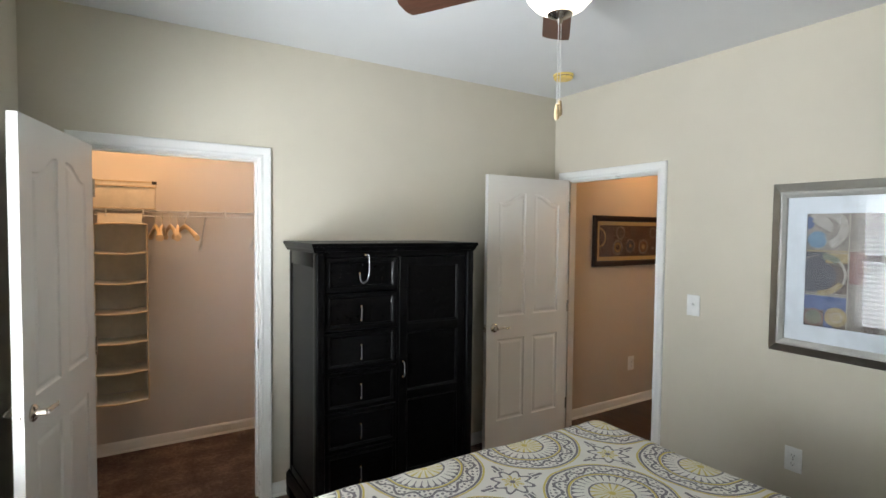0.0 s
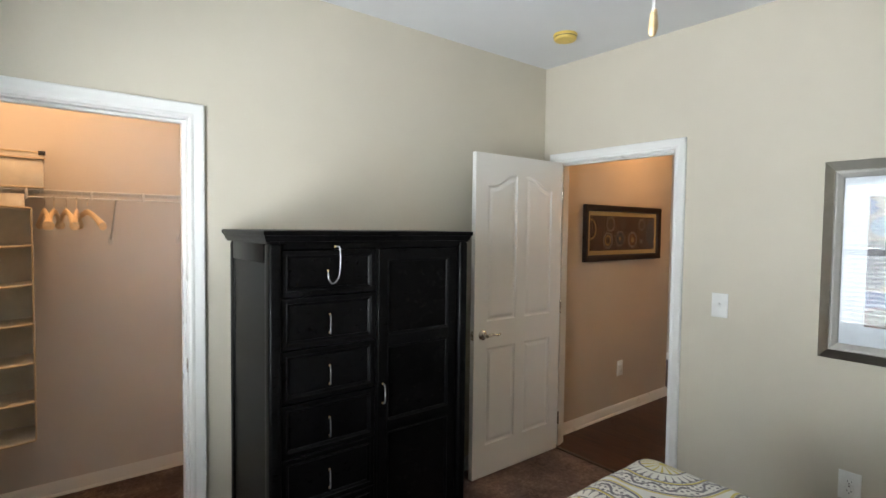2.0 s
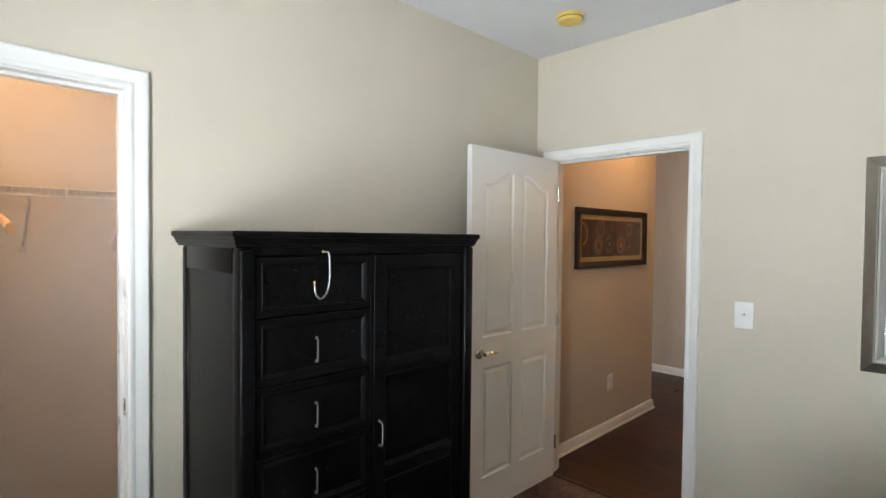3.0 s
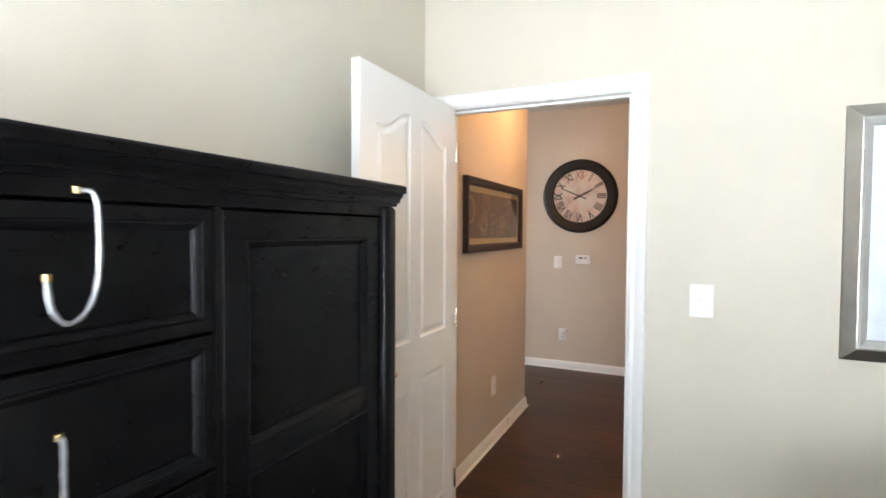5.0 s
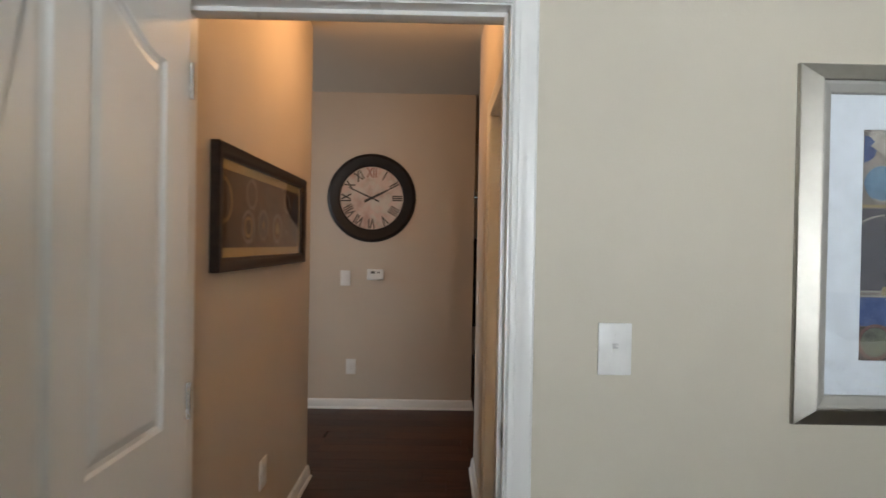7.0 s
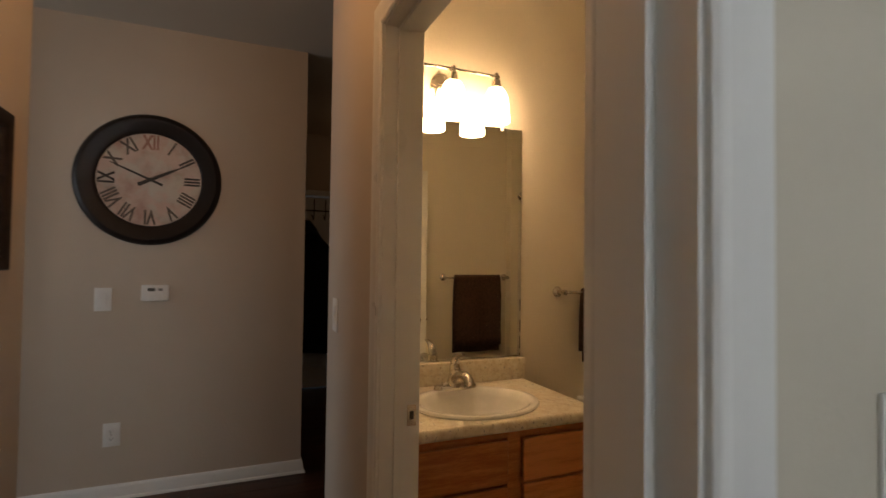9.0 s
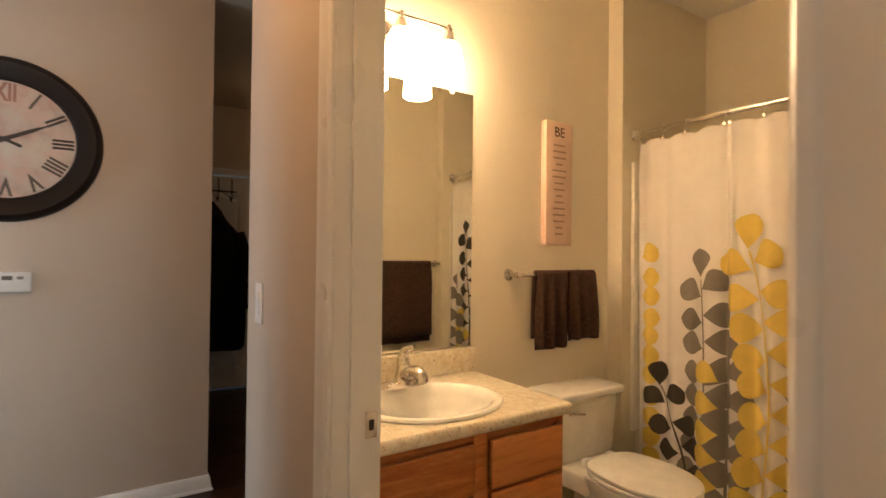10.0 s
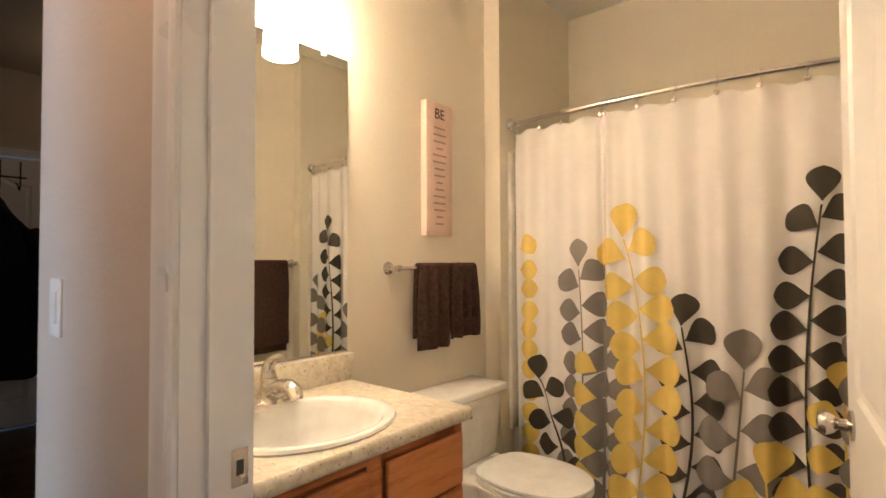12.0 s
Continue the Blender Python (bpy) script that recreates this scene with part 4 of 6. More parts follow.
    for i, (hi, lo) in enumerate(zip(zs, zs[1:])):
        dr = framed(0.053, 0.478, lo + 0.003, hi - 0.003, 0.020, "drawer")
        cx, cz = 0.256, (hi + lo) / 2 - 0.012
        if i == 0:
            bail(dr, [(cx + 0.024, -0.004, 1.494), (cx + 0.038, -0.012, 1.492), (cx + 0.041, -0.016, 1.46), (cx + 0.040, -0.016, 1.40), (cx + 0.030, -0.016, 1.360), (cx + 0.008, -0.016, 1.342), (cx - 0.010, -0.016, 1.358), (cx - 0.014, -0.014, 1.395)])
        else:
            bail(dr, [(cx, -0.004, cz + 0.038), (cx - 0.002, -0.016, cz + 0.034), (cx - 0.003, -0.018, cz), (cx - 0.002, -0.016, cz - 0.034), (cx, -0.004, cz - 0.038)])
    door = framed(0.496, w - 0.053, 0.163, 1.481, 0.048, "cupboard_door", (1.062, 0.668))
    bail(door, [(0.516, -0.004, 0.872), (0.518, -0.018, 0.866), (0.519, -0.020, 0.83), (0.518, -0.018, 0.79), (0.516, -0.004, 0.784)])
    return ob


build_dresser()

# ---- bed ----
def build_bed():
    bed = thing("bed", pose(1.40, 0.785, 0), "queen bed with a dark frame beneath its patterned quilt", "bed")
    W, L = 0.715, 1.02
    part("side_rails", boxes((-W, -W + 0.03, -L, L, 0.16, 0.32), (W - 0.03, W, -L, L, 0.16, 0.32), (-W, W, L - 0.03, L, 0.16, 0.32), bevel=0.006), FRAMEDARK, bed)
    part("headboard", boxes((-W - 0.02, W + 0.02, -L - 0.08, -L - 0.02, 0.10, 1.15), bevel=0.012), FRAMEDARK, bed)
    for x in (-W + 0.04, W - 0.04):
        for y in (-L + 0.04, L - 0.04):
            part("leg", boxes((x - 0.03, x + 0.03, y - 0.03, y + 0.03, 0, 0.16), bevel=0.005), FRAMEDARK, bed)
    part("mattress", boxes((-W + 0.005, W - 0.005, -L + 0.005, L - 0.005, 0.32, 0.728), bevel=0.05), plain("white_ticking", (0.75, 0.74, 0.72), 0.9), bed)
    # the quilt: a sheet that lies over the top and hangs down on three sides
    bm = bmesh.new()
    nx, ny, drop = 90, 110, 0.34
    w2, l2, rad = W + 0.020, L + 0.020, 0.085
    grid = []
    for i in range(nx + 1):
        row = []
        for j in range(ny + 1):
            u = -(w2 + drop) + 2 * (w2 + drop) * i / nx
            v = -L + (L + l2 + drop) * j / ny
            ox, oy = max(0, abs(u) - w2 + rad), max(0, v - l2 + rad)
            o = math.hypot(ox, oy)
            arc = rad * math.pi / 2
            if o <= 0:
                x, y, z = u, v, 0.0
            else:
                dx, dy = ox / o * (1 if u > 0 else -1), oy / o
                if o < arc:
                    a = o / rad
                    out, z = rad * math.sin(a), -rad * (1 - math.cos(a))
                else:
                    out, z = rad, -rad - min(o - arc, drop)
                x = max(-w2 + rad, min(w2 - rad, u)) + dx * out
                y = min(l2 - rad, v) + dy * out
            puff = 0.006 * noise.noise((u * 7, v * 7, 0.3)) + 0.012 * noise.noise((u * 2.2, v * 2.2, 4.0))
            row.append(bm.verts.new((x, y, 0.764 + z + puff)))
        grid.append(row)
    for i in range(nx):
        for j in range(ny):
            bm.faces.new((grid[i][j], grid[i + 1][j], grid[i + 1][j + 1], grid[i][j + 1]))
    q = single("quilt", bm, QUILT, "white quilt printed with yellow and grey medallions, spread over the bed", "quilt", m=pose(1.40, 0.785, 0))
    sol = q.modifiers.new("thickness", "SOLIDIFY")
    sol.thickness, sol.offset = 0.014, -1
    for x in (-0.38, 0.38):
        bm = bmesh.new()
        bmesh.ops.create_uvsphere(bm, u_segments=28, v_segments=16, radius=1.0)
        for v in bm.verts:
            s = [math.copysign(abs(c) ** 0.6, c) for c in v.co[:2]]
            v.co = Vector((s[0] * 0.33, s[1] * 0.22, v.co.z * 0.075 * (1.3 - 0.5 * max(abs(v.co.x), abs(v.co.y)))))
        single("pillow", bm, plain("white_pillow_cotton", (0.74, 0.73, 0.71), 0.9), "white cotton pillow at the head of the bed", "pillow", group="pillows on the bed", m=pose(1.40 + x, 0.02, 0.835))


build_bed()

# ---- framed abstract print in the bedroom ----
def disc(cx, cy, r, z, r0=0.0, n=28, sx=1.0, a0=0.0, a1=math.tau, wob=0.04, seed=0):
    """A flat painted disc, ring or arc with a slightly uneven outline."""
    bm = bmesh.new()
    full = a1 - a0 > 6.28
    k = n if full else n + 1
    outer, inner = [], []
    for i in range(k):
        a = a0 + (a1 - a0) * i / n
        q = 1 + wob * noise.noise((math.cos(a) * 1.5, math.sin(a) * 1.5, seed * 3.1))
        outer.append(bm.verts.new((cx + r * q * sx * math.cos(a), cy + r * q * math.sin(a), z)))
        if r0:
            inner.append(bm.verts.new((cx + r0 * q * sx * math.cos(a), cy + r0 * q * math.sin(a), z)))
    if r0:
        for i in range(k if full else k - 1):
            j = (i + 1) % k
            bm.faces.new((outer[i], outer[j], inner[j], inner[i]))
    else:
        bm.faces.new(outer)
    return bm


def paint(name, a, b, scale=25):
    return make_painting(name, ((0.35, a), (0.65, b)), scale)


P_CREAM, P_SLATE, P_BLUE, P_RED = paint("paint_cream", (0.19, 0.17, 0.15), (0.33, 0.30, 0.265)), paint("paint_slate", (0.018, 0.019, 0.028), (0.060, 0.060, 0.078)), paint("paint_blue", (0.022, 0.045, 0.14), (0.065, 0.10, 0.21)), paint("paint_red", (0.090, 0.040, 0.034), (0.19, 0.10, 0.085))
P_SKY, P_OCHRE, P_BROWN, P_GREEN = paint("paint_sky_blue", (0.035, 0.09, 0.16), (0.12, 0.21, 0.29)), paint("paint_ochre", (0.15, 0.105, 0.045), (0.30, 0.235, 0.12)), paint("paint_brown", (0.030, 0.020, 0.017), (0.10, 0.068, 0.052)), paint("paint_olive", (0.05, 0.06, 0.045), (0.17, 0.17, 0.12))
P_TAUPE = make_painting("paint_taupe", ((0.3, (0.07, 0.058, 0.055)), (0.5, (0.16, 0.135, 0.12)), (0.7, (0.25, 0.22, 0.19))), 9)


def build_print():
    w = h = 0.915
    ob = thing("framed_print", on_wall(EX, 1.59 - w / 2, 1.449, "-x"), "abstract print of circles in a silver frame under glass", "framed print")
    hw = w / 2
    pts = [(-hw, -hw, 0), (hw, -hw, 0), (hw, hw, 0), (-hw, hw, 0)]
    part("frame", sweep(bmesh.new(), pts, [(0, 0), (0, 0.010), (-0.003, 0.013), (-0.042, 0.033), (-0.046, 0.034), (-0.048, 0.031), (-0.048, 0)], (0, 0, 1), True), SILVER, ob, "champagne silver frame", smooth=False)
    part("fillet", sweep(bmesh.new(), pts, [(-0.0485, 0.004), (-0.0485, 0.030), (-0.056, 0.028), (-0.074, 0.018), (-0.077, 0.014), (-0.077, 0.004)], (0, 0, 1), True), FILLET, ob, "pale inner fillet", smooth=False)
    ax, ay = 0.290, 0.293
    bm = boxes((-hw + 0.06, -ax, -hw + 0.06, hw - 0.06, 0.003, 0.0075), (ax, hw - 0.06, -hw + 0.06, hw - 0.06, 0.003, 0.0075), (-ax, ax, -hw + 0.06, -ay, 0.003, 0.0075), (-ax, ax, ay, hw - 0.06, 0.003, 0.0075))
    part("mat", bm, MAT, ob, "white bevelled mat board")
    art = part("print", boxes((-ax, ax, -ay, ay, 0.002, 0.004)), P_TAUPE, ob, "muted abstract print")
    z = 0.0046

    def blot(material, bm):
        part("painted_shape", bm, material, art)

    # bands of colour, thin ruled lines and the circles over them
    blot(P_TAUPE, boxes((-ax, -0.10, 0.104, ay, 0.004, 0.0042)))
    blot(P_OCHRE, boxes((-ax, -0.105, 0.096, 0.104, 0.004, 0.0043), (-0.20, -0.105, 0.040, 0.090, 0.004, 0.0043)))
    blot(P_SLATE, boxes((-ax, -0.20, -0.115, 0.094, 0.004, 0.0042)))
    blot(P_BROWN, boxes((-0.20, -0.105, -0.115, 0.040, 0.004, 0.0042)))
    blot(P_CREAM, boxes((-ax, -0.105, -0.119, -0.115, 0.004, 0.0044), (-ax, -0.105, -0.131, -0.127, 0.004, 0.0044), (-0.104, -0.100, -ay, ay, 0.004, 0.0044)))
    blot(P_BLUE, boxes((-ax, -0.105, -0.205, -0.132, 0.004, 0.0042)))
    blot(P_BROWN, boxes((-ax, -0.105, -ay, -0.206, 0.004, 0.0042)))
    blot(P_BLUE, boxes((-0.20, -0.16, -ay, -0.206, 0.004, 0.0043)))
    blot(P_BLUE, disc(-0.288, 0.245, 0.034, z + 0.0002, a0=-1.5, a1=1.5, seed=15))
    blot(P_CREAM, disc(-0.205, 0.215, 0.100, z + 0.0003, 0.060, a0=-1.3, a1=2.4, seed=1))
    blot(P_CREAM, disc(-0.225, 0.225, 0.052, z + 0.0004, a0=-0.6, a1=2.6, seed=16))
    blot(P_SKY, disc(-0.240, 0.158, 0.044, z + 0.0006, seed=2))
    blot(P_CREAM, disc(-0.236, 0.150, 0.040, z + 0.0008, 0.036, a0=-2.2, a1=0.9, seed=3))
    blot(P_OCHRE, disc(-0.215, -0.020, 0.108, z + 0.0006, 0.080, a0=-1.75, a1=-0.45, seed=4))
    blot(P_CREAM, disc(-0.215, -0.020, 0.108, z + 0.0006, 0.096, a0=-0.45, a1=0.75, seed=6))
    blot(P_GREEN, disc(-0.215, -0.020, 0.108, z + 0.0006, 0.078, a0=0.75, a1=1.55, seed=7))
    blot(P_CREAM, disc(-0.232, -0.020, 0.098, z + 0.0006, 0.094, a0=1.55, a1=3.4, seed=17))
    blot(P_SLATE, disc(-0.228, -0.028, 0.076, z + 0.0007, seed=5))
    blot(P_RED, disc(-0.246, -0.246, 0.046, z + 0.0006, 0.038, seed=8))
    blot(P_GREEN, disc(-0.246, -0.246, 0.037, z + 0.0007, seed=9))
    blot(P_OCHRE, disc(-0.148, -0.235, 0.050, z + 0.0006, seed=10))
    blot(P_CREAM, disc(-0.145, -0.236, 0.026, z + 0.0009, 0.020, seed=11))
    blot(P_RED, boxes((-0.098, -0.03, -0.06, 0.10, 0.004, 0.0042)))
    blot(P_BROWN, boxes((-0.03, 0.03, -ay, ay, 0.004, 0.0042)))
    blot(P_RED, boxes((0.05, 0.15, -0.12, 0.10, 0.004, 0.0043)))
    blot(P_CREAM, disc(0.13, 0.17, 0.085, z + 0.0006, 0.060, seed=12))
    blot(P_SLATE, disc(0.15, -0.19, 0.080, z + 0.0006, seed=13))
    blot(P_OCHRE, disc(0.20, 0.0, 0.06, z + 0.0007, 0.03, seed=14))
    glass = part("glass", boxes((-hw + 0.064, hw - 0.064, -hw + 0.064, hw - 0.064, 0.0095, 0.0115)), GLASS, ob, "clear picture glass")
    glass.visible_shadow = False


build_print()

# ---- framed picture in the hall ----
def build_hall_picture():
    x0, x1, z0, z1 = 3.715, 4.845, 1.322, 1.776
    ob = thing("hall_picture", on_wall((x0 + x1) / 2, HN, (z0 + z1) / 2, "-y"), "wide brown abstract picture of rings in a dark wood frame", "framed picture")
    hw, hh = (x1 - x0) / 2, (z1 - z0) / 2
    pts = [(-hw, -hh, 0), (hw, -hh, 0), (hw, hh, 0), (-hw, hh, 0)]
    part("frame", sweep(bmesh.new(), pts, [(0, 0), (0, 0.030), (-0.004, 0.034), (-0.034, 0.030), (-0.046, 0.020), (-0.050, 0.012), (-0.050, 0)], (0, 0, 1), True), FRAMEDARK, ob)
    part("mat", boxes((-hw + 0.04, hw - 0.04, -hh + 0.04, hh - 0.04, 0.002, 0.006)), plain("gold_mat", (0.46, 0.33, 0.13), 0.45), ob, "gold mat border")
    aw, ah = hw - 0.085, hh - 0.085
    art = part("print", boxes((-aw, aw, -ah, ah, 0.006, 0.0075)), make_painting("rust_ground", ((0.3, (0.014, 0.007, 0.005)), (0.5, (0.050, 0.018, 0.008)), (0.7, (0.115, 0.046, 0.017))), 7), ob, "rust brown abstract print")
    z = 0.0078
    G, Y, C = paint("picture_gold", (0.20, 0.125, 0.040), (0.42, 0.290, 0.110)), paint("picture_rust", (0.09, 0.030, 0.012), (0.20, 0.075, 0.027)), paint("picture_grey", (0.12, 0.108, 0.096), (0.27, 0.245, 0.21))
    half = math.pi / 2
    rings = ((-0.478, 0.03, 0.085, 0.070, G, -half, half), (-0.20, 0.075, 0.062, 0.048, C, 0, math.tau), (-0.20, 0.075, 0.030, 0.0, P_BROWN, 0, math.tau),
             (-0.235, -0.060, 0.070, 0.054, C, 0, math.tau), (-0.235, -0.060, 0.044, 0.030, G, 0, math.tau), (-0.060, -0.045, 0.066, 0.056, C, 0, math.tau),
             (-0.060, -0.045, 0.054, 0.0, P_SLATE, 0, math.tau), (-0.060, -0.045, 0.016, 0.0, G, 0, math.tau), (-0.015, 0.085, 0.046, 0.0, P_BROWN, 0, math.tau),
             (0.130, -0.055, 0.070, 0.054, C, 0, math.tau), (0.130, -0.055, 0.050, 0.036, Y, 0, math.tau), (0.130, -0.055, 0.026, 0.0, G, 0, math.tau),
             (0.270, 0.075, 0.052, 0.038, C, 0, math.tau), (0.270, -0.070, 0.018, 0.0, C, 0, math.tau), (0.478, 0.0, 0.134, 0.0, P_SLATE, half, 3 * half))
    for i, (cx, cy, r, r0, mt, a0, a1) in enumerate(rings):
        part("painted_ring", disc(cx, cy, r, z + 0.0002 * i, r0, seed=i, a0=a0, a1=a1), mt, art)
    glass = part("glass", boxes((-hw + 0.045, hw - 0.045, -hh + 0.045, hh - 0.045, 0.0125, 0.0145)), GLASS, ob, "clear picture glass")
    glass.visible_shadow = False


build_hall_picture()

# ---- wall clock ----
def build_clock():
    ob = thing("wall_clock", on_wall(FX, 3.077, 1.822, "-x"), "large round wall clock with a distressed face and dark rim", "clock")
    R0 = 0.382
    part("rim", lathe(bmesh.new(), [(0.270, 0.010), (0.275, 0.022), (0.288, 0.030), (0.300, 0.032), (0.330, 0.046), (0.352, 0.048), (0.372, 0.036), (R0, 0.014), (R0, 0.0), (0.27, 0.0), (0.270, 0.010)], 96), CLOCKRIM, ob, "dark bronze moulded rim")
    part("face", lathe(bmesh.new(), [(0, 0.010), (0.272, 0.010)], 64), CLOCKFACE, ob, "mottled cream and rose clock face")
    rose = plain("rose_numeral_ink", (0.33, 0.17, 0.13), 0.6)
    ink, faded = plain("clock_numeral_ink", (0.035, 0.028, 0.024), 0.6), plain("faded_numeral_ink", (0.10, 0.078, 0.062), 0.6)
    for i, numeral in enumerate("XII I II III IIII V VI VII VIII IX X XI".split()):
        a = radians(90 - 30 * i)
        m = Matrix.Translation((0.215 * math.cos(a), 0.215 * math.sin(a), 0.0112)) @ Matrix.Rotation(a - radians(90), 4, "Z") @ Matrix.Diagonal((0.72, 1.15, 1, 1))
        text("numeral", numeral, 0.100, rose if i == 0 else ink if i in (2, 3, 9) else faded, ob, m, bold=0.0032)
    for ang, l, w, nm in ((radians(90 + 66), 0.222, 0.007, "minute_hand"), (radians(90 - 63), 0.185, 0.011, "hour_hand")):
        bm = bmesh.new()
        vs = [bm.verts.new((x, y, z)) for z in (0.015, 0.0175) for x, y in ((-0.07, -w), (-0.07, w), (l * 0.62, w * 0.8), (l, 0.002), (l, -0.002), (l * 0.62, -w * 0.8))]
        bm.faces.new(vs[:6][::-1])
        bm.faces.new(vs[6:])
        for i in range(6):
            bm.faces.new((vs[i], vs[(i + 1) % 6], vs[6 + (i + 1) % 6], vs[6 + i]))
        hand = part(nm, bm, ink, ob, "black clock pointer")
        hand.matrix_basis = Matrix.Rotation(ang, 4, "Z") @ Matrix.Translation((0, 0, 0.0 if l > 0.2 else -0.003))
    part("pivot", lathe(bmesh.new(), [(0.012, 0.010), (0.012, 0.020), (0, 0.021)], 20), ink, ob)


build_clock()

# ---- hall ceiling lamp ----
hl = thing("hall_ceiling_lamp", pose(4.45, 2.78, CEIL), "flush round nickel hall ceiling lamp base", "ceiling lamp")
part("base", lathe(bmesh.new(), [(0, 0), (0.06, 0), (0.06, -0.02), (0.035, -0.04), (0.02, -0.11), (0, -0.11)], 32), NICKEL, hl)

# ---- closet ----
def build_closet():
    shelf = thing("wire_shelf", pose(0, 0, 0), "white wire closet shelf with a hanging lip", "shelf")
    bm = bmesh.new()
    Z, YB, YF = 1.745, 4.470, 4.140
    for k in range(9):
        y = YB - 0.01 - (YB - YF - 0.01) * k / 8
        tube(bm, [(-0.41, y, Z), (1.51, y, Z)], 0.0028 if 0 < k < 8 else 0.0042, 6)
    for k in range(78):
        x = -0.40 + k * 0.0245
        tube(bm, [(x, YB - 0.01, Z + 0.003), (x, YF, Z + 0.003), (x, YF - 0.002, Z - 0.035)], 0.0016, 5, cap=False)
    tube(bm, [(-0.41, YF - 0.002, Z - 0.036), (1.51, YF - 0.002, Z - 0.036)], 0.0042, 6)
    part("grid", bm, WIRE, shelf)
    for x in (-0.25, 0.715, 1.085):
        b = bmesh.new()
        tube(b, [(x, YF + 0.01, Z - 0.03), (x, YB - 0.01, 1.485)], 0.0055, 8)
        box(b, x - 0.012, x + 0.012, YB - 0.006, YB + 0.004, 1.455, 1.51, bevel=0.002)
        part("bracket", b, WIRE, shelf, "diagonal support bracket")
    for x in (0.12, 0.33, 0.60, 0.84, 1.05):
        b = bmesh.new()
        box(b, x - 0.006, x + 0.006, YF - 0.010, YF + 0.004, Z - 0.045, Z + 0.008, bevel=0.002)
        part("clip", b, WIRE, shelf)
    # fabric organiser that hangs from the rail
    x0, x1, y0, y1, zt, zb = 0.045, 0.352, 4.10, 4.36, 1.655, 0.475
    org = thing("hanging_organizer", pose(x0, y0, 0), "cream canvas hanging organizer with six empty shelves", "organizer")
    w, d = x1 - x0, y1 - y0
    part("left_side", boxes((0, 0.006, 0, d, zb, zt), bevel=0.002), CANVAS, org)
    part("right_side", boxes((w - 0.006, w, 0, d, zb, zt), bevel=0.002), CANVAS, org)
    part("back", boxes((0.006, w - 0.006, d - 0.006, d, zb, zt)), CANVAS, org)
    zs = [zt] + [zt - 0.187 - k * 0.1985 for k in range(6)]
    for k, z in enumerate(zs):
        b = bmesh.new()
        n = 8
        rows = []
        for i in range(n + 1):
            u = i / n
            sag = -0.010 * math.sin(math.pi * u) * (1 if k else -0.6)
            rows.append([b.verts.new((0.004 + u * (w - 0.008), y, z + sag + dz)) for y, dz in ((0.0, 0), (d - 0.006, 0), (d - 0.006, -0.008), (0.0, -0.008))])
        for a, c in zip(rows, rows[1:]):
            for j in range(4):
                b.faces.new((a[j], a[(j + 1) % 4], c[(j + 1) % 4], c[j]))
        b.faces.new(rows[0]), b.faces.new(rows[-1])
        sh = part("shelf", b, CANVAS, org)
        e = bmesh.new()
        tube(e, [(0.004 + i / 8 * (w - 0.008), -0.001, z - 0.004 - 0.010 * math.sin(math.pi * i / 8) * (1 if k else -0.6)) for i in range(9)], 0.005, 6)
        part("piping", e, CANVASTRIM, sh, "tan piping along the edge")
    for x in (0.003, w - 0.003):
        e = bmesh.new()
        tube(e, [(x, -0.001, zb), (x, -0.001, zt)], 0.004, 6)
        part("piping", e, CANVASTRIM, org, "tan piping along the edge")
    part("hanging_flap", boxes((0.03, w - 0.03, 0.031, 0.043, zt - 0.01, 1.722), bevel=0.003), CANVAS, org)

    bx = thing("storage_box", pose(0.045, 4.13, 1.750), "cream canvas storage box with a lid, on the wire shelf", "storage box")
    part("body", boxes((-0.10, 0.355, 0, 0.30, 0, 0.150), bevel=0.008), CANVAS, bx)
    part("lid", boxes((-0.106, 0.361, -0.006, 0.306, 0.150, 0.188), bevel=0.006), CANVAS, bx)
    part("trim", boxes((-0.108, 0.363, -0.009, -0.006, 0.150, 0.158), (-0.108, 0.363, -0.009, -0.006, 0.180, 0.188), (-0.103, 0.358, -0.003, 0.0, 0.004, 0.012), bevel=0.001), CANVASTRIM, bx, "tan piping along the edges")
    part("corner", boxes((0.335, 0.364, -0.010, 0.02, 0.170, 0.191), bevel=0.002), SLOT, bx, "dark metal corner cap")

    # wooden hangers
    hanger = None
    for i, (x, turn) in enumerate(((0.400, 5), (0.440, -9), (0.490, 7), (0.535, -6), (0.580, 14))):
        m = pose(x, YF - 0.002, Z - 0.0437, 0, 0, turn)
        if hanger is None:
            hanger = thing("coat_hanger", m, "pale wooden coat hanger on the closet rail", "hanger", "hangers on the rail")
            b = bmesh.new()
            tube(b, [(0.0, 0.010, -0.006), (0.0, 0.013, 0.006), (0, 0.004, 0.0135), (0, -0.008, 0.011), (0, -0.013, -0.004), (0, -0.006, -0.020), (0, 0, -0.034), (0, 0, -0.060)], 0.0016, 6)
            part("hook", b, CHROME, hanger, "wire hook")
            b = bmesh.new()
            n = 14
            rows = []
            for k in range(n + 1):
                u = -1 + 2 * k / n
                y, z = 0.215 * u, -0.062 - 0.075 * abs(u) ** 1.5
                t, hgt = 0.008 + 0.011 * abs(u) ** 2, 0.016 + 0.006 * abs(u) ** 3
                rows.append([b.verts.new((t * math.cos(q * math.tau / 8), y, z + hgt * math.sin(q * math.tau / 8))) for q in range(8)])
            for a, c in zip(rows, rows[1:]):
                for j in range(8):
                    b.faces.new((a[j], a[(j + 1) % 8], c[(j + 1) % 8], c[j]))
            b.faces.new(rows[0]), b.faces.new(rows[-1])
            part("shoulder", b, HANGERWOOD, hanger, "shaped beech shoulder piece")
        else:
            copy_thing(hanger, m)
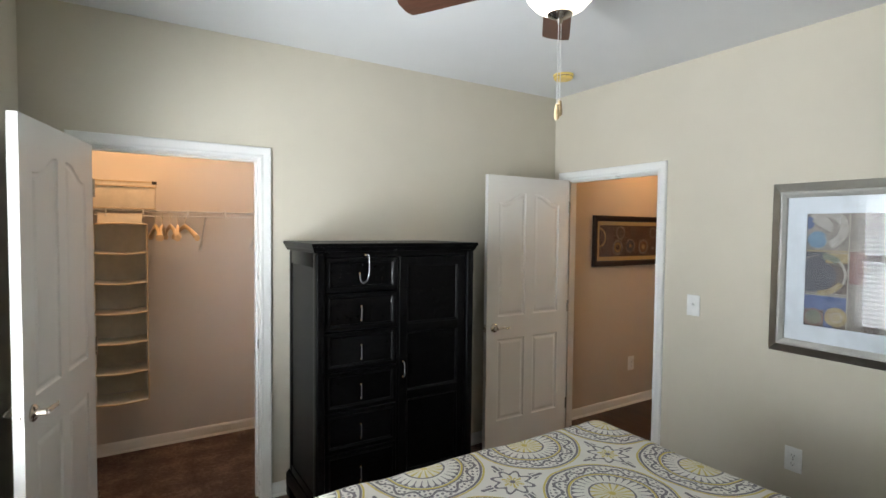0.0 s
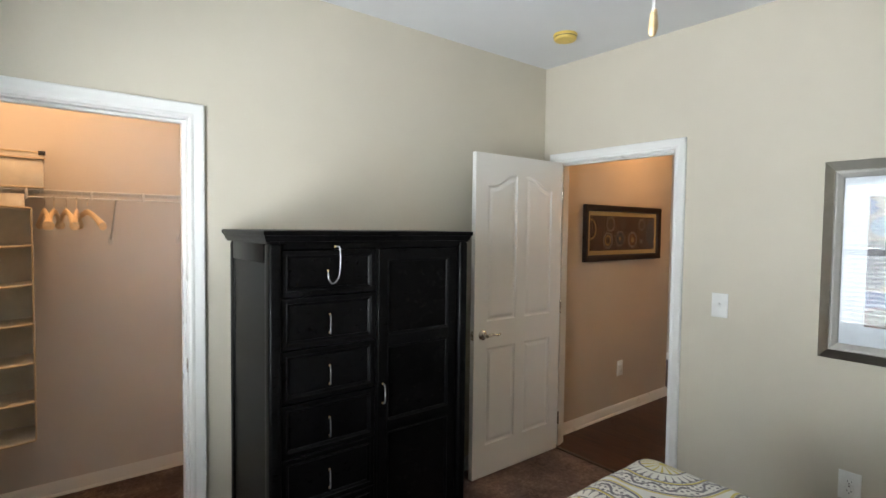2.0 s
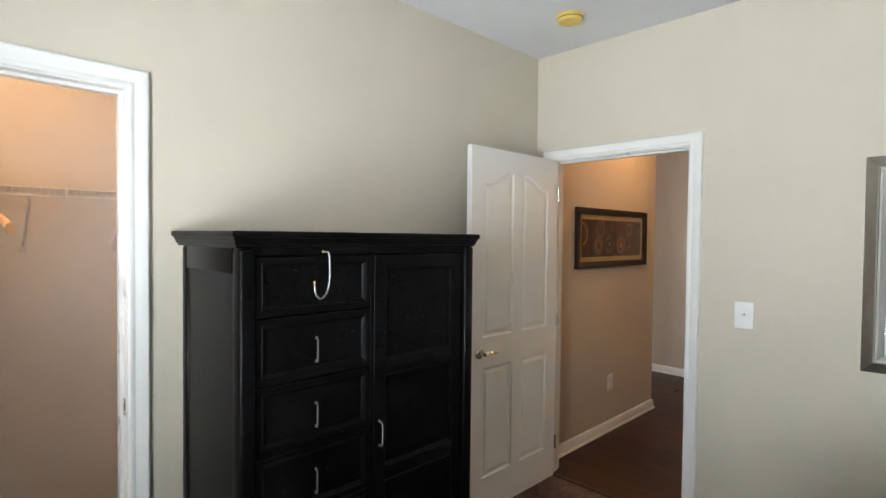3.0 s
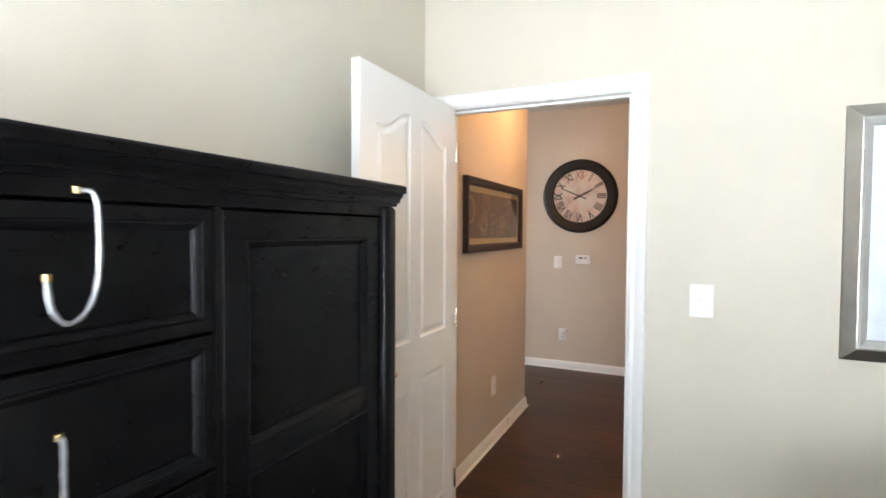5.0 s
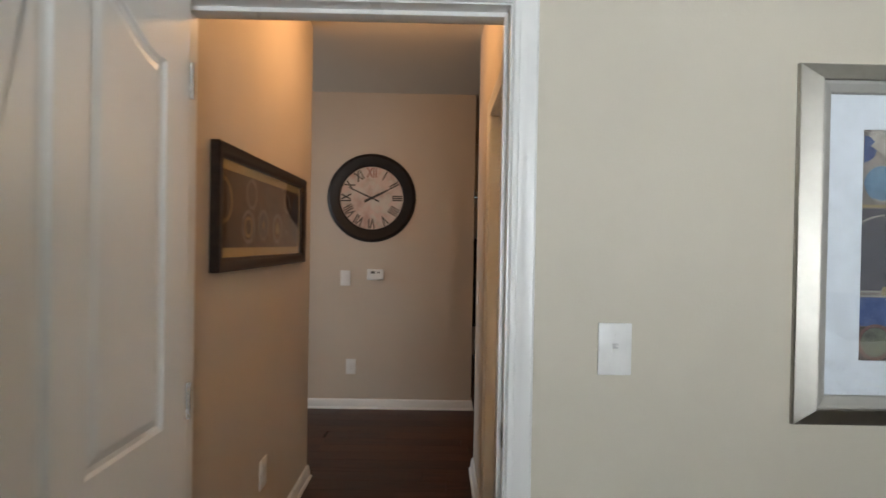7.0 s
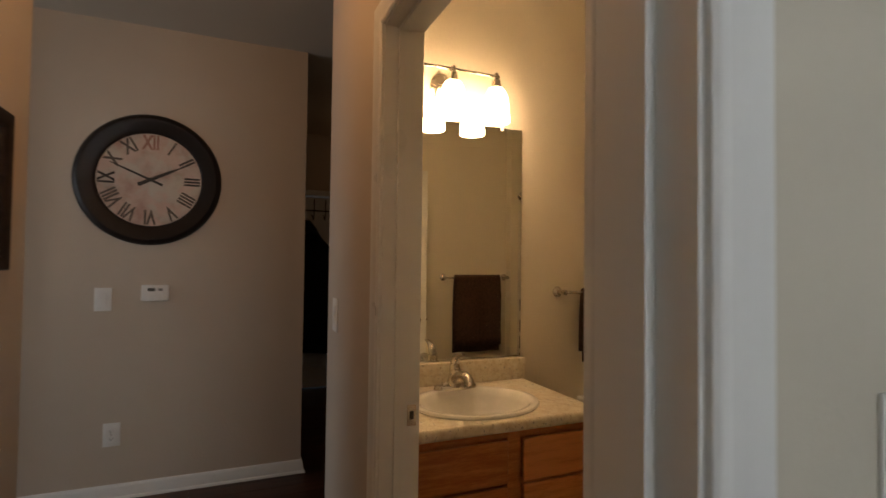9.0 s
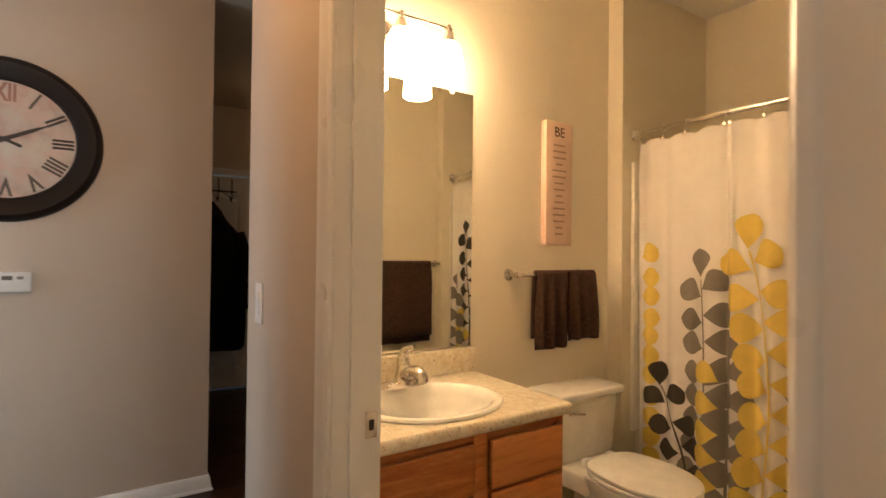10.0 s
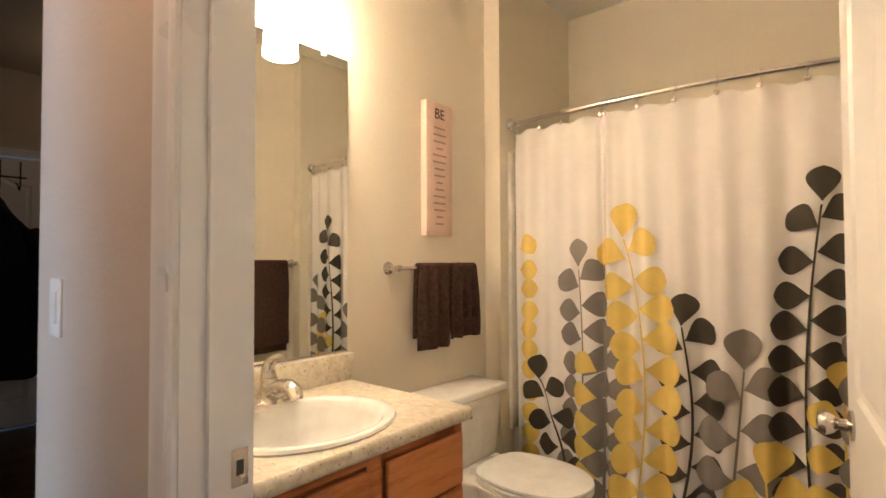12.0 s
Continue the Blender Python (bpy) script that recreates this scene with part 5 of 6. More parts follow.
    cl = thing("closet_lamp", pose(0.40, 3.78, CEIL), "small closet ceiling lamp holder", "ceiling lamp")
    part("holder", lathe(bmesh.new(), [(0, 0), (0.06, 0), (0.055, -0.03), (0.03, -0.05), (0.03, -0.09), (0, -0.09)], 24), PLASTIC, cl)


build_closet()
# ---- bathroom ----
def build_vanity():
    x0, y0, y1, zt = 4.548, 1.368, 2.131, 0.777
    van = thing("vanity_cabinet", pose(0, 0, 0), "honey oak vanity cabinet with drawers under a sink", "vanity")
    part("carcass", boxes((x0, 5.086, y0, y0 + 0.018, 0.0, zt), (x0, 5.086, y1 - 0.018, y1, 0.0, zt), (x0 + 0.02, 5.086, y0 + 0.018, y1 - 0.018, 0.09, 0.108), (x0 + 0.06, x0 + 0.075, y0 + 0.018, y1 - 0.018, 0, 0.09)), OAK, van)
    part("face_frame", boxes((x0 - 0.001, x0 + 0.019, y0 - 0.001, y0 + 0.032, 0.09, zt), (x0 - 0.001, x0 + 0.019, y1 - 0.032, y1 + 0.001, 0.09, zt), (x0 - 0.001, x0 + 0.019, 1.690, 1.742, 0.09, zt),
                             (x0 - 0.001, x0 + 0.019, y0 + 0.032, 1.690, 0.752, zt), (x0 - 0.001, x0 + 0.019, 1.742, y1 - 0.032, 0.752, zt), (x0 - 0.001, x0 + 0.019, y0 + 0.032, 1.690, 0.585, 0.610),
                             (x0 - 0.001, x0 + 0.019, y0 + 0.032, 1.690, 0.09, 0.13), (x0 - 0.001, x0 + 0.019, 1.742, y1 - 0.032, 0.09, 0.13), (x0 + 0.012, x0 + 0.018, y0 + 0.03, y1 - 0.03, 0.12, 0.76), bevel=0.001), OAK, van)

    def front(name, a, b, lo, hi):
        bm = bmesh.new()
        box(bm, x0 - 0.019, x0 - 0.002, a, b, lo, hi, bevel=0.005, seg=3)
        return part(name, bm, OAK, van, "oak front with an eased edge")

    front("drawer_front", 1.383, 1.685, 0.600, 0.746)
    front("drawer_front", 1.383, 1.685, 0.368, 0.588)
    front("drawer_front", 1.383, 1.685, 0.125, 0.356)
    front("false_front", 1.747, 2.118, 0.600, 0.746)
    d = front("cabinet_door", 1.747, 2.118, 0.125, 0.588)
    bm = bmesh.new()
    sweep(bm, [(x0 - 0.019, 1.797, 0.175), (x0 - 0.019, 2.068, 0.175), (x0 - 0.019, 2.068, 0.538), (x0 - 0.019, 1.797, 0.538)][::-1], [(0, 0), (0, 0.004), (0.010, 0.006), (0.014, 0)], (-1, 0, 0), True)
    part("panel_moulding", bm, OAK, d)

    # worktop with an oval cut-out
    cx, cy, rx, ry = 4.768, 1.760, 0.190, 0.232
    X0, X1, Y0, Y1, Z0, Z1 = 4.518, 5.086, 1.345, 2.131, 0.777, 0.817
    bm = bmesh.new()
    loops = []
    for z in (Z0, Z1):
        rect = [bm.verts.new((x, y, z)) for x, y in ((X0, Y0), (X1, Y0), (X1, Y1), (X0, Y1))]
        hole = [bm.verts.new((cx + rx * math.cos(k * math.tau / 48), cy + ry * math.sin(k * math.tau / 48), z)) for k in range(48)]
        es = [bm.edges.new((l[i], l[(i + 1) % len(l)])) for l in (rect, hole) for i in range(len(l))]
        bmesh.ops.triangle_fill(bm, edges=es, use_beauty=True)
        loops.append((rect, hole))
    for k in range(2):
        a, b = loops[0][k], loops[1][k]
        for i in range(len(a)):
            bm.faces.new((a[i], a[(i + 1) % len(a)], b[(i + 1) % len(a)], b[i]))
    top, low = loops[1][0], loops[0][0]
    es = [bm.edges.get((top[0], top[1])), bm.edges.get((top[3], top[0])), bm.edges.get((low[0], low[1])), bm.edges.get((low[3], low[0])), bm.edges.get((top[0], low[0]))]
    bmesh.ops.bevel(bm, geom=es, offset=0.014, segments=4, profile=0.5, affect="EDGES")
    worktop = thing("worktop", pose(0, 0, 0), "speckled cream laminate worktop with a backsplash", "worktop")
    part("top", bm, LAMINATE, worktop)
    part("backsplash", boxes((5.064, 5.086, Y0, Y1, 0.8175, 0.917), bevel=0.006), LAMINATE, worktop)
    part("side_splash", boxes((4.56, 5.063, 2.112, 2.131, 0.8175, 0.917), bevel=0.005), LAMINATE, worktop)

    sink = thing("sink", pose(cx, cy, 0.817), "white oval drop-in sink", "sink")
    prof = [(0.242, 0.000), (0.246, 0.005), (0.242, 0.012), (0.230, 0.015), (0.216, 0.012), (0.206, 0.002), (0.198, -0.020), (0.182, -0.070), (0.150, -0.115), (0.095, -0.140), (0.030, -0.147), (0.0, -0.148)]
    part("bowl", lathe(bmesh.new(), [(r * 1.05, z) for r, z in prof], 64, sx=0.85), CERAMIC, sink)
    part("drain", lathe(bmesh.new(), [(0.0, -0.1455), (0.016, -0.1455), (0.021, -0.1440), (0.023, -0.1465)], 24), CHROME, sink, "chrome drain ring")

    fc = thing("faucet", pose(4.950, cy, 0.8322) @ Matrix.Scale(1.22, 4), "brushed nickel single lever faucet", "faucet")
    bm = bmesh.new()
    lathe(bm, [(0.0, 0.0), (0.080, 0.0), (0.080, 0.006), (0.074, 0.014), (0.040, 0.020), (0.0, 0.021)], 36, sx=0.36)
    part("base_plate", bm, NICKEL, fc)
    bm = bmesh.new()
    lathe(bm, [(0.038, 0.010), (0.029, 0.024), (0.024, 0.042), (0.021, 0.058), (0.017, 0.066), (0, 0.068)], 28)
    part("body", bm, NICKEL, fc)
    bm = bmesh.new()
    tube(bm, smooth_path([(0.012, 0, 0.022), (-0.020, 0, 0.036), (-0.055, 0, 0.050), (-0.085, 0, 0.054), (-0.106, 0, 0.046), (-0.112, 0, 0.032)], 3), [0.024 - 0.0095 * k / 15 for k in range(16)], 20)
    part("spout", bm, NICKEL, fc)
    bm = bmesh.new()
    tube(bm, smooth_path([(0.004, 0, 0.060), (0.006, 0, 0.082), (-0.002, 0, 0.103), (-0.026, 0, 0.117), (-0.062, 0, 0.126)], 4), [0.017 - 0.0115 * k / 16 for k in range(17)], 16)
    for v in bm.verts:
        v.co.y *= 1.25
    part("lever", bm, NICKEL, fc)

    mir = thing("mirror", pose(5.0895, 0, 0), "frameless wall mirror above the vanity", "mirror")
    part("glass", boxes((-0.0055, -0.0005, 1.362, 2.129, 0.927, 1.999)), MIRROR, mir)
    part("channel", boxes((-0.009, -0.0005, 1.362, 2.129, 0.919, 0.926), bevel=0.001), CHROME, mir, "metal channel along its foot")
    for y in (1.47, 1.98):
        part("clip", boxes((-0.010, -0.006, y - 0.010, y + 0.010, 1.985, 2.008), bevel=0.0015), PLASTIC, mir, "clear mirror clip")


build_vanity()


def build_vanity_light():
    yc = 1.78
    vl = thing("vanity_light", pose(5.0895, yc, 2.150), "nickel vanity light with three lit bell glass shades", "wall lamp")
    part("back_plate", lathe(bmesh.new(), [(0, 0), (0.058, 0), (0.058, 0.008), (0.046, 0.018), (0.018, 0.024), (0, 0.024)], 32, Matrix.Rotation(radians(-90), 4, "Y")), NICKEL, vl)
    bm = bmesh.new()
    tube(bm, [(-0.018, 0, 0.0), (-0.070, 0, 0.008), (-0.110, 0, 0.026), (-0.122, 0, 0.040)], 0.008)
    part("arm", bm, NICKEL, vl)
    bm = bmesh.new()
    tube(bm, [(-0.124, -0.225, 0.040), (-0.124, 0.225, 0.040)], 0.0065, 12)
    part("bar", bm, NICKEL, vl)
    for dy in (-0.21, 0.0, 0.21):
        m = Matrix.Translation((-0.124, dy, 0))
        holder = part("socket", lathe(bmesh.new(), [(0, 0.056), (0.009, 0.054), (0.011, 0.044), (0.008, 0.036), (0.010, 0.028), (0.019, 0.022), (0.022, -0.004), (0.026, -0.014), (0, -0.014)], 24, m), NICKEL, vl)
        part("shade", lathe(bmesh.new(), [(0.024, -0.012), (0.036, -0.020), (0.050, -0.048), (0.057, -0.090), (0.060, -0.135), (0.062, -0.165), (0.058, -0.168), (0.054, -0.135), (0.0, -0.120)], 36, m), OPAL, holder, "glowing opal glass bell shade")


build_vanity_light()


def build_sign():
    y0, y1, z0, z1 = 0.778, 0.952, 1.362, 1.952
    ob = thing("wall_sign", on_wall(BX, (y0 + y1) / 2, (z0 + z1) / 2, "-x"), "blush pink wooden sign lettered BE over a column of small words", "sign")
    part("board", boxes((-0.087, 0.087, -0.295, 0.295, 0, 0.034), bevel=0.003), PINK, ob)
    text("heading", "BE", 0.066, INK, ob, Matrix.Translation((0, 0.243, 0.0345)), "dark lettering")
    rng = random.Random(5)
    for i in range(15):
        w = rng.uniform(0.022, 0.048)
        part("word_line", boxes((-w, w * rng.uniform(0.9, 1.05), 0.178 - i * 0.0303, 0.186 - i * 0.0303, 0.0342, 0.0348)), plain("faded_ink", (0.40, 0.25, 0.19), 0.7) if i == 0 else bpy.data.materials["faded_ink"], ob, "small illegible line of lettering")


build_sign()


def towel_sheet(y0, y1, zbar, front, back, xc, r, seed, folds=3):
    """A towel over a bar that runs along y: hangs in front (towards -x) and behind."""
    bm = bmesh.new()
    ny = 22
    path = []
    for k in range(15):
        path.append((-r, -front + (front - 0.0) * k / 14))
    for k in range(1, 8):
        a = math.pi - math.pi * k / 8
        path.append((r * math.cos(a), r * math.sin(a)))
    for k in range(9):
        path.append((r, -back * k / 8))
    rows = []
    for j in range(ny + 1):
        v = j / ny
        row = []
        for k, (px, pz) in enumerate(path):
            hang = min(1.0, max(0.0, -pz / 0.15))
            wob = (0.011 * math.sin(v * math.tau * folds + seed) + 0.008 * noise.noise((v * 3, pz * 6, seed))) * hang
            flare = (v - 0.5) * 0.02 * hang
            row.append(bm.verts.new((xc + px + wob * (1 if px < 0 else -0.3), y0 + (y1 - y0) * v + flare + 0.004 * noise.noise((pz * 9, seed, v)), zbar + pz + 0.006 * hang * noise.noise((v * 4, seed, 1)))))
        rows.append(row)
    for a, b in zip(rows, rows[1:]):
        for k in range(len(path) - 1):
            bm.faces.new((a[k], a[k + 1], b[k + 1], b[k]))
    return bm


def thicken(ob, t):
    mod = ob.modifiers.new("thickness", "SOLIDIFY")
    mod.thickness, mod.offset = t, 0


def towel_bar(m, length, label):
    ob = thing("towel_bar", m, label, "towel bar")
    for y in (-length / 2, length / 2):
        bm = bmesh.new()
        lathe(bm, [(0, 0), (0.027, 0), (0.027, 0.005), (0.020, 0.012), (0.011, 0.016), (0.010, 0.050), (0.014, 0.056), (0.014, 0.072), (0, 0.076)], 24, Matrix.Translation((y, 0, 0)))
        part("post", bm, NICKEL, ob)
    bm = bmesh.new()
    tube(bm, [(-length / 2, 0, 0.063), (length / 2, 0, 0.063)], 0.008, 14)
    part("bar", bm, NICKEL, ob)


towel_bar(on_wall(BX, 0.920, 1.222, "-x"), 0.457, "brushed nickel towel bar above the toilet")
TX = BX - 0.063
for y0, y1, f, bk, sd in ((0.856, 1.040, 0.338, 0.290, 1.0), (0.660, 0.838, 0.310, 0.285, 4.0)):
    tw = single("hand_towel", towel_sheet(y0, y1, 1.222, f, bk, TX, 0.016, sd), TOWEL, "dark brown terry hand towel folded over the bar", "towel", group="hand towels on the bar")
    thicken(tw, 0.012)
    for dz in (0.050, 0.072):
        hem = part("woven_band", boxes((TX - 0.029, TX - 0.022, y0 + 0.004, y1 - 0.004, 1.222 - f + dz, 1.222 - f + dz + 0.010), bevel=0.002), TOWEL, tw, "flat woven band near the hem")
towel_bar(on_wall(BW, 0.77, 1.240, "+x"), 0.56, "brushed nickel towel bar on the opposite wall")
tw = single("bath_towel", towel_sheet(0.57, 0.97, 1.240, 0.60, 0.55, BW + 0.063, 0.017, 7.0, 2), TOWEL, "dark brown bath towel hung over the bar", "towel")
thicken(tw, 0.014)


def build_toilet():
    yc = 0.824
    wc = thing("toilet", pose(0, yc, 0), "white ceramic toilet with its lid closed", "toilet")
    bm = bmesh.new()
    box(bm, 4.885, 5.078, -0.205, 0.205, 0.375, 0.668, bevel=0.035, seg=4)
    for v in bm.verts:
        k = (0.668 - v.co.z) / 0.293
        v.co.y *= 1 - 0.10 * k
        if v.co.x < 4.98:
            v.co.x += 0.018 * k
    part("tank", bm, CERAMIC, wc)
    part("tank_lid", box(bmesh.new(), 4.868, 5.082, -0.218, 0.218, 0.666, 0.706, bevel=0.014, seg=4), CERAMIC, wc)

    def egg(sc, x_back, x_tip, n=56):
        out = []
        for k in range(n):
            a = k * math.tau / n
            u = math.cos(a)
            x = (x_back + x_tip) / 2 + u * (x_back - x_tip) / 2
            w = 0.175 * sc * (math.sqrt(max(0.0, 1 - u ** 12)) * (1 - 0.26 * u * u) if u > 0 else abs(math.sin(a)) ** 0.95)
            out.append((x, math.copysign(w, math.sin(a))))
        return out

    def loft(rings, cap=True):
        bm = bmesh.new()
        rs = [[bm.verts.new((x, y, z)) for x, y in ring] for ring, z in rings]
        for a, b in zip(rs, rs[1:]):
            for i in range(len(a)):
                bm.faces.new((a[i], a[(i + 1) % len(a)], b[(i + 1) % len(a)], b[i]))
        if cap:
            bm.faces.new(rs[0][::-1])
            bm.faces.new(rs[-1])
        return bm

    part("bowl", loft([(egg(0.60, 4.95, 4.56), 0.0), (egg(0.58, 4.95, 4.57), 0.03), (egg(0.52, 4.94, 4.60), 0.12), (egg(0.66, 4.94, 4.52), 0.24), (egg(0.92, 4.90, 4.42), 0.34), (egg(1.0, 4.90, 4.395), 0.375), (egg(1.0, 4.90, 4.395), 0.388)]), CERAMIC, wc)
    part("deck", box(bmesh.new(), 4.77, 5.05, -0.165, 0.165, 0.300, 0.389, bevel=0.015, seg=3), CERAMIC, wc)
    part("seat", loft([(egg(0.99, 4.83, 4.392), 0.391), (egg(1.02, 4.83, 4.386), 0.396), (egg(1.02, 4.83, 4.386), 0.405), (egg(1.0, 4.83, 4.390), 0.409)]), PLASTIC, wc, "white plastic seat")
    part("lid", loft([(egg(1.0, 4.825, 4.388), 0.412), (egg(1.02, 4.83, 4.384), 0.418), (egg(1.015, 4.83, 4.386), 0.427), (egg(0.94, 4.815, 4.402), 0.434), (egg(0.5, 4.75, 4.50), 0.438)]), PLASTIC, wc, "white plastic lid, closed")
    for y in (-0.075, 0.075):
        part("hinge_cap", box(bmesh.new(), 4.83, 4.862, y - 0.022, y + 0.022, 0.389, 0.424, bevel=0.008, seg=3), PLASTIC, wc)
    bm = bmesh.new()
    tube(bm, [(4.878, 0.150, 0.623), (4.862, 0.150, 0.623), (4.858, 0.135, 0.621), (4.856, 0.080, 0.613)], [0.010, 0.009, 0.007, 0.006], 10)
    part("flush_lever", bm, CHROME, wc, "chrome flush lever")
    sv = thing("supply_valve", pose(5.088, 1.10, 0.20), "chrome water supply valve below the tank", "valve")
    bm = bmesh.new()
    tube(bm, [(0, 0, 0), (-0.06, 0, 0), (-0.065, -0.01, 0.04), (-0.10, -0.08, 0.19)], 0.006, 8)
    part("pipe", bm, CHROME, sv)


build_toilet()

# ---- bathtub, surround, rod and curtain ----
def build_tub():
    x0, x1, y0, y1 = 3.482, 4.998, BB + 0.002, 0.355
    tub = thing("bathtub", pose(0, 0, 0), "white bathtub behind the shower curtain", "bathtub")
    bm = bmesh.new()
    rings = []
    for inset, z in ((0, 0.0), (0, 0.40), (0.008, 0.412), (0.05, 0.414), (0.07, 0.40), (0.12, 0.16), (0.20, 0.12)):
        rings.append([bm.verts.new(p) for p in ((x0 + inset, y0 + inset, z), (x1 - inset, y0 + inset, z), (x1 - inset, y1 - inset, z), (x0 + inset, y1 - inset, z))])
    for a, b in zip(rings, rings[1:]):
        for i in range(4):
            bm.faces.new((a[i], a[(i + 1) % 4], b[(i + 1) % 4], b[i]))
    bm.faces.new(rings[-1])
    part("basin", bm, SURROUND, tub)
    sur = thing("tub_surround", pose(0, 0, 0), "white acrylic tub surround on three walls", "tub surround")
    part("back_panel", boxes((x0 + 0.012, x1 - 0.012, BB + 0.001, BB + 0.013, 0.415, 1.80), bevel=0.003), SURROUND, sur)
    part("end_panel", boxes((x1 - 0.012, x1 + 0.001, BB + 0.014, 0.40, 0.415, 1.80), (x1 - 0.022, x1 - 0.012, 0.345, 0.405, 0.415, 1.80), bevel=0.004), SURROUND, sur)
    part("end_panel", boxes((x0 - 0.001, x0 + 0.012, BB + 0.014, 0.40, 0.415, 1.80), (x0 + 0.012, x0 + 0.022, 0.345, 0.405, 0.415, 1.80), bevel=0.004), SURROUND, sur)


build_tub()
ROD_Z, ROD_Y = 1.945, 0.375


def rod_y(x):
    return ROD_Y + 0.035 * math.sin(math.pi * (x - 3.482) / 1.516)


def rod_z(x):
    u = (x - 3.482) / 1.516
    return ROD_Z + 0.010 * math.sin(math.pi * u) - 0.018 * (1 - u)


def cloth_y(x, z):
    """The curtain's folds: shallow at the rings, deeper lower down."""
    d = (1.90 - z) / 1.80
    amp = 0.009 + 0.018 * min(1.0, d * 1.6)
    p = x * 44.0 + 2.2 * noise.noise((x * 3.0, 0.0, 7.0)) + 0.5 * noise.noise((x * 2.0, z * 1.5, 2.0))
    y = rod_y(x) + 0.004 + amp * (0.7 * math.sin(p) + 0.45 * math.sin(p * 0.47 + 1.0)) + 0.010 * d * noise.noise((x * 6, z * 1.2, 1.0))
    scallop = 0.010 * max(0.0, 1 - (1.90 - z) / 0.12) * math.sin(x * 44.0)
    pleat = 0.020 * math.exp(-((x - 4.475) / 0.016) ** 2) - 0.016 * math.exp(-((x - 4.510) / 0.014) ** 2)
    return y + scallop + pleat


rod = thing("curtain_rod", pose(0, 0, 0), "bowed nickel shower curtain rod between two walls", "curtain rod")
bm = bmesh.new()
tube(bm, [(3.484 + 1.512 * k / 24, rod_y(3.484 + 1.512 * k / 24), rod_z(3.484 + 1.512 * k / 24)) for k in range(25)], 0.0100, 14)
part("rod", bm, CHROME, rod)
bm = bmesh.new()
tube(bm, [(4.32 + 0.24 * k / 4, rod_y(4.32 + 0.24 * k / 4), rod_z(4.32 + 0.24 * k / 4)) for k in range(5)], 0.0116, 14)
part("sleeve", bm, CHROME, rod, "thicker telescopic sleeve")
for x, s in ((3.481, 1), (4.999, -1)):
    part("flange", lathe(bmesh.new(), [(0, 0), (0.034, 0), (0.034, 0.006), (0.024, 0.020), (0.015, 0.026), (0.015, 0.045), (0, 0.045)], 24, Matrix.Translation((x, ROD_Y, rod_z(x))) @ Matrix.Rotation(radians(90 * s), 4, "Y")), CHROME, rod)

ring = None
for k, x in enumerate((4.945, 4.815, 4.690, 4.500, 4.478, 4.335, 4.190, 4.040, 3.895, 3.755, 3.640, 3.540)):
    m = pose(x, rod_y(x), rod_z(x), 0, 0, 6 * math.sin(k * 2.1))
    if ring is None:
        ring = thing("curtain_ring", m, "nickel shower curtain ring with a round button", "curtain ring", "curtain rings on the rod")
        bm = bmesh.new()
        tube(bm, [(0, 0.0165 * math.sin(a), 0.0165 * math.cos(a)) for a in (math.tau * i / 14 for i in range(15))], 0.0014, 6)
        tube(bm, [(0, 0.014, -0.010), (0, 0.026, -0.026), (0, 0.030, -0.046)], 0.0013, 6)
        part("hoop", bm, CHROME, ring)
        part("button", lathe(bmesh.new(), [(0, 0.0), (0.010, 0.0), (0.0105, 0.004), (0.007, 0.008), (0, 0.009)], 18, Matrix.Translation((0, 0.027, -0.054)) @ Matrix.Rotation(radians(-90), 4, "X")), NICKEL, ring, "round nickel button")
    else:
        copy_thing(ring, m)

curtain = thing("shower_curtain", pose(0, 0, 0), "white shower curtain printed with charcoal, grey and mustard leaf sprays", "shower curtain")
bm = bmesh.new()
NXC, NZC = 320, 48
rows = [[bm.verts.new((x, cloth_y(x, z), z)) for z in (0.10 + (rod_z(x) - 0.147) * j / NZC - (0.006 * (1 - math.cos(x * 44.0)) if j == NZC else 0) for j in range(NZC + 1))] for x in (3.50 + 1.470 * i / NXC for i in range(NXC + 1))]
for a, b in zip(rows, rows[1:]):
    for j in range(NZC):
        bm.faces.new((a[j], a[j + 1], b[j + 1], b[j]))
cloth = part("cloth", bm, CURTAIN, curtain)
LAYER = 0


def printed(points_fn, nu, nv, material, lift):
    bm = bmesh.new()
    g = [[None] * (nv + 1) for _ in range(nu + 1)]
    for i in range(nu + 1):
        for j in range(nv + 1):
            x, z = points_fn(i / nu, j / nv)
            x = max(3.503, min(4.967, x))
            z = max(0.105, z)
            g[i][j] = bm.verts.new((x, cloth_y(x, z) + lift, z))
    for i in range(nu):
        for j in range(nv):
            bm.faces.new((g[i][j], g[i + 1][j], g[i + 1][j + 1], g[i][j + 1]))
    bmesh.ops.remove_doubles(bm, verts=bm.verts, dist=1e-5)
    return bm


def leaf_print(x, z, ang, length, width, material, lift):
    """A teardrop leaf: a point at (x, z), round at its far end."""
    c, s = math.cos(ang), math.sin(ang)

    def at(u, v):
        w = width / 2 * (max(0.0, math.sin(math.pi * u ** 1.45)) ** 0.72) * (0.66 + 0.36 * u)
        a, b = u * length, (v - 0.5) * 2 * w
        return x + a * c - b * s, z + a * s + b * c

    part("printed_leaf", printed(at, 16, 12, material, lift), material, cloth)


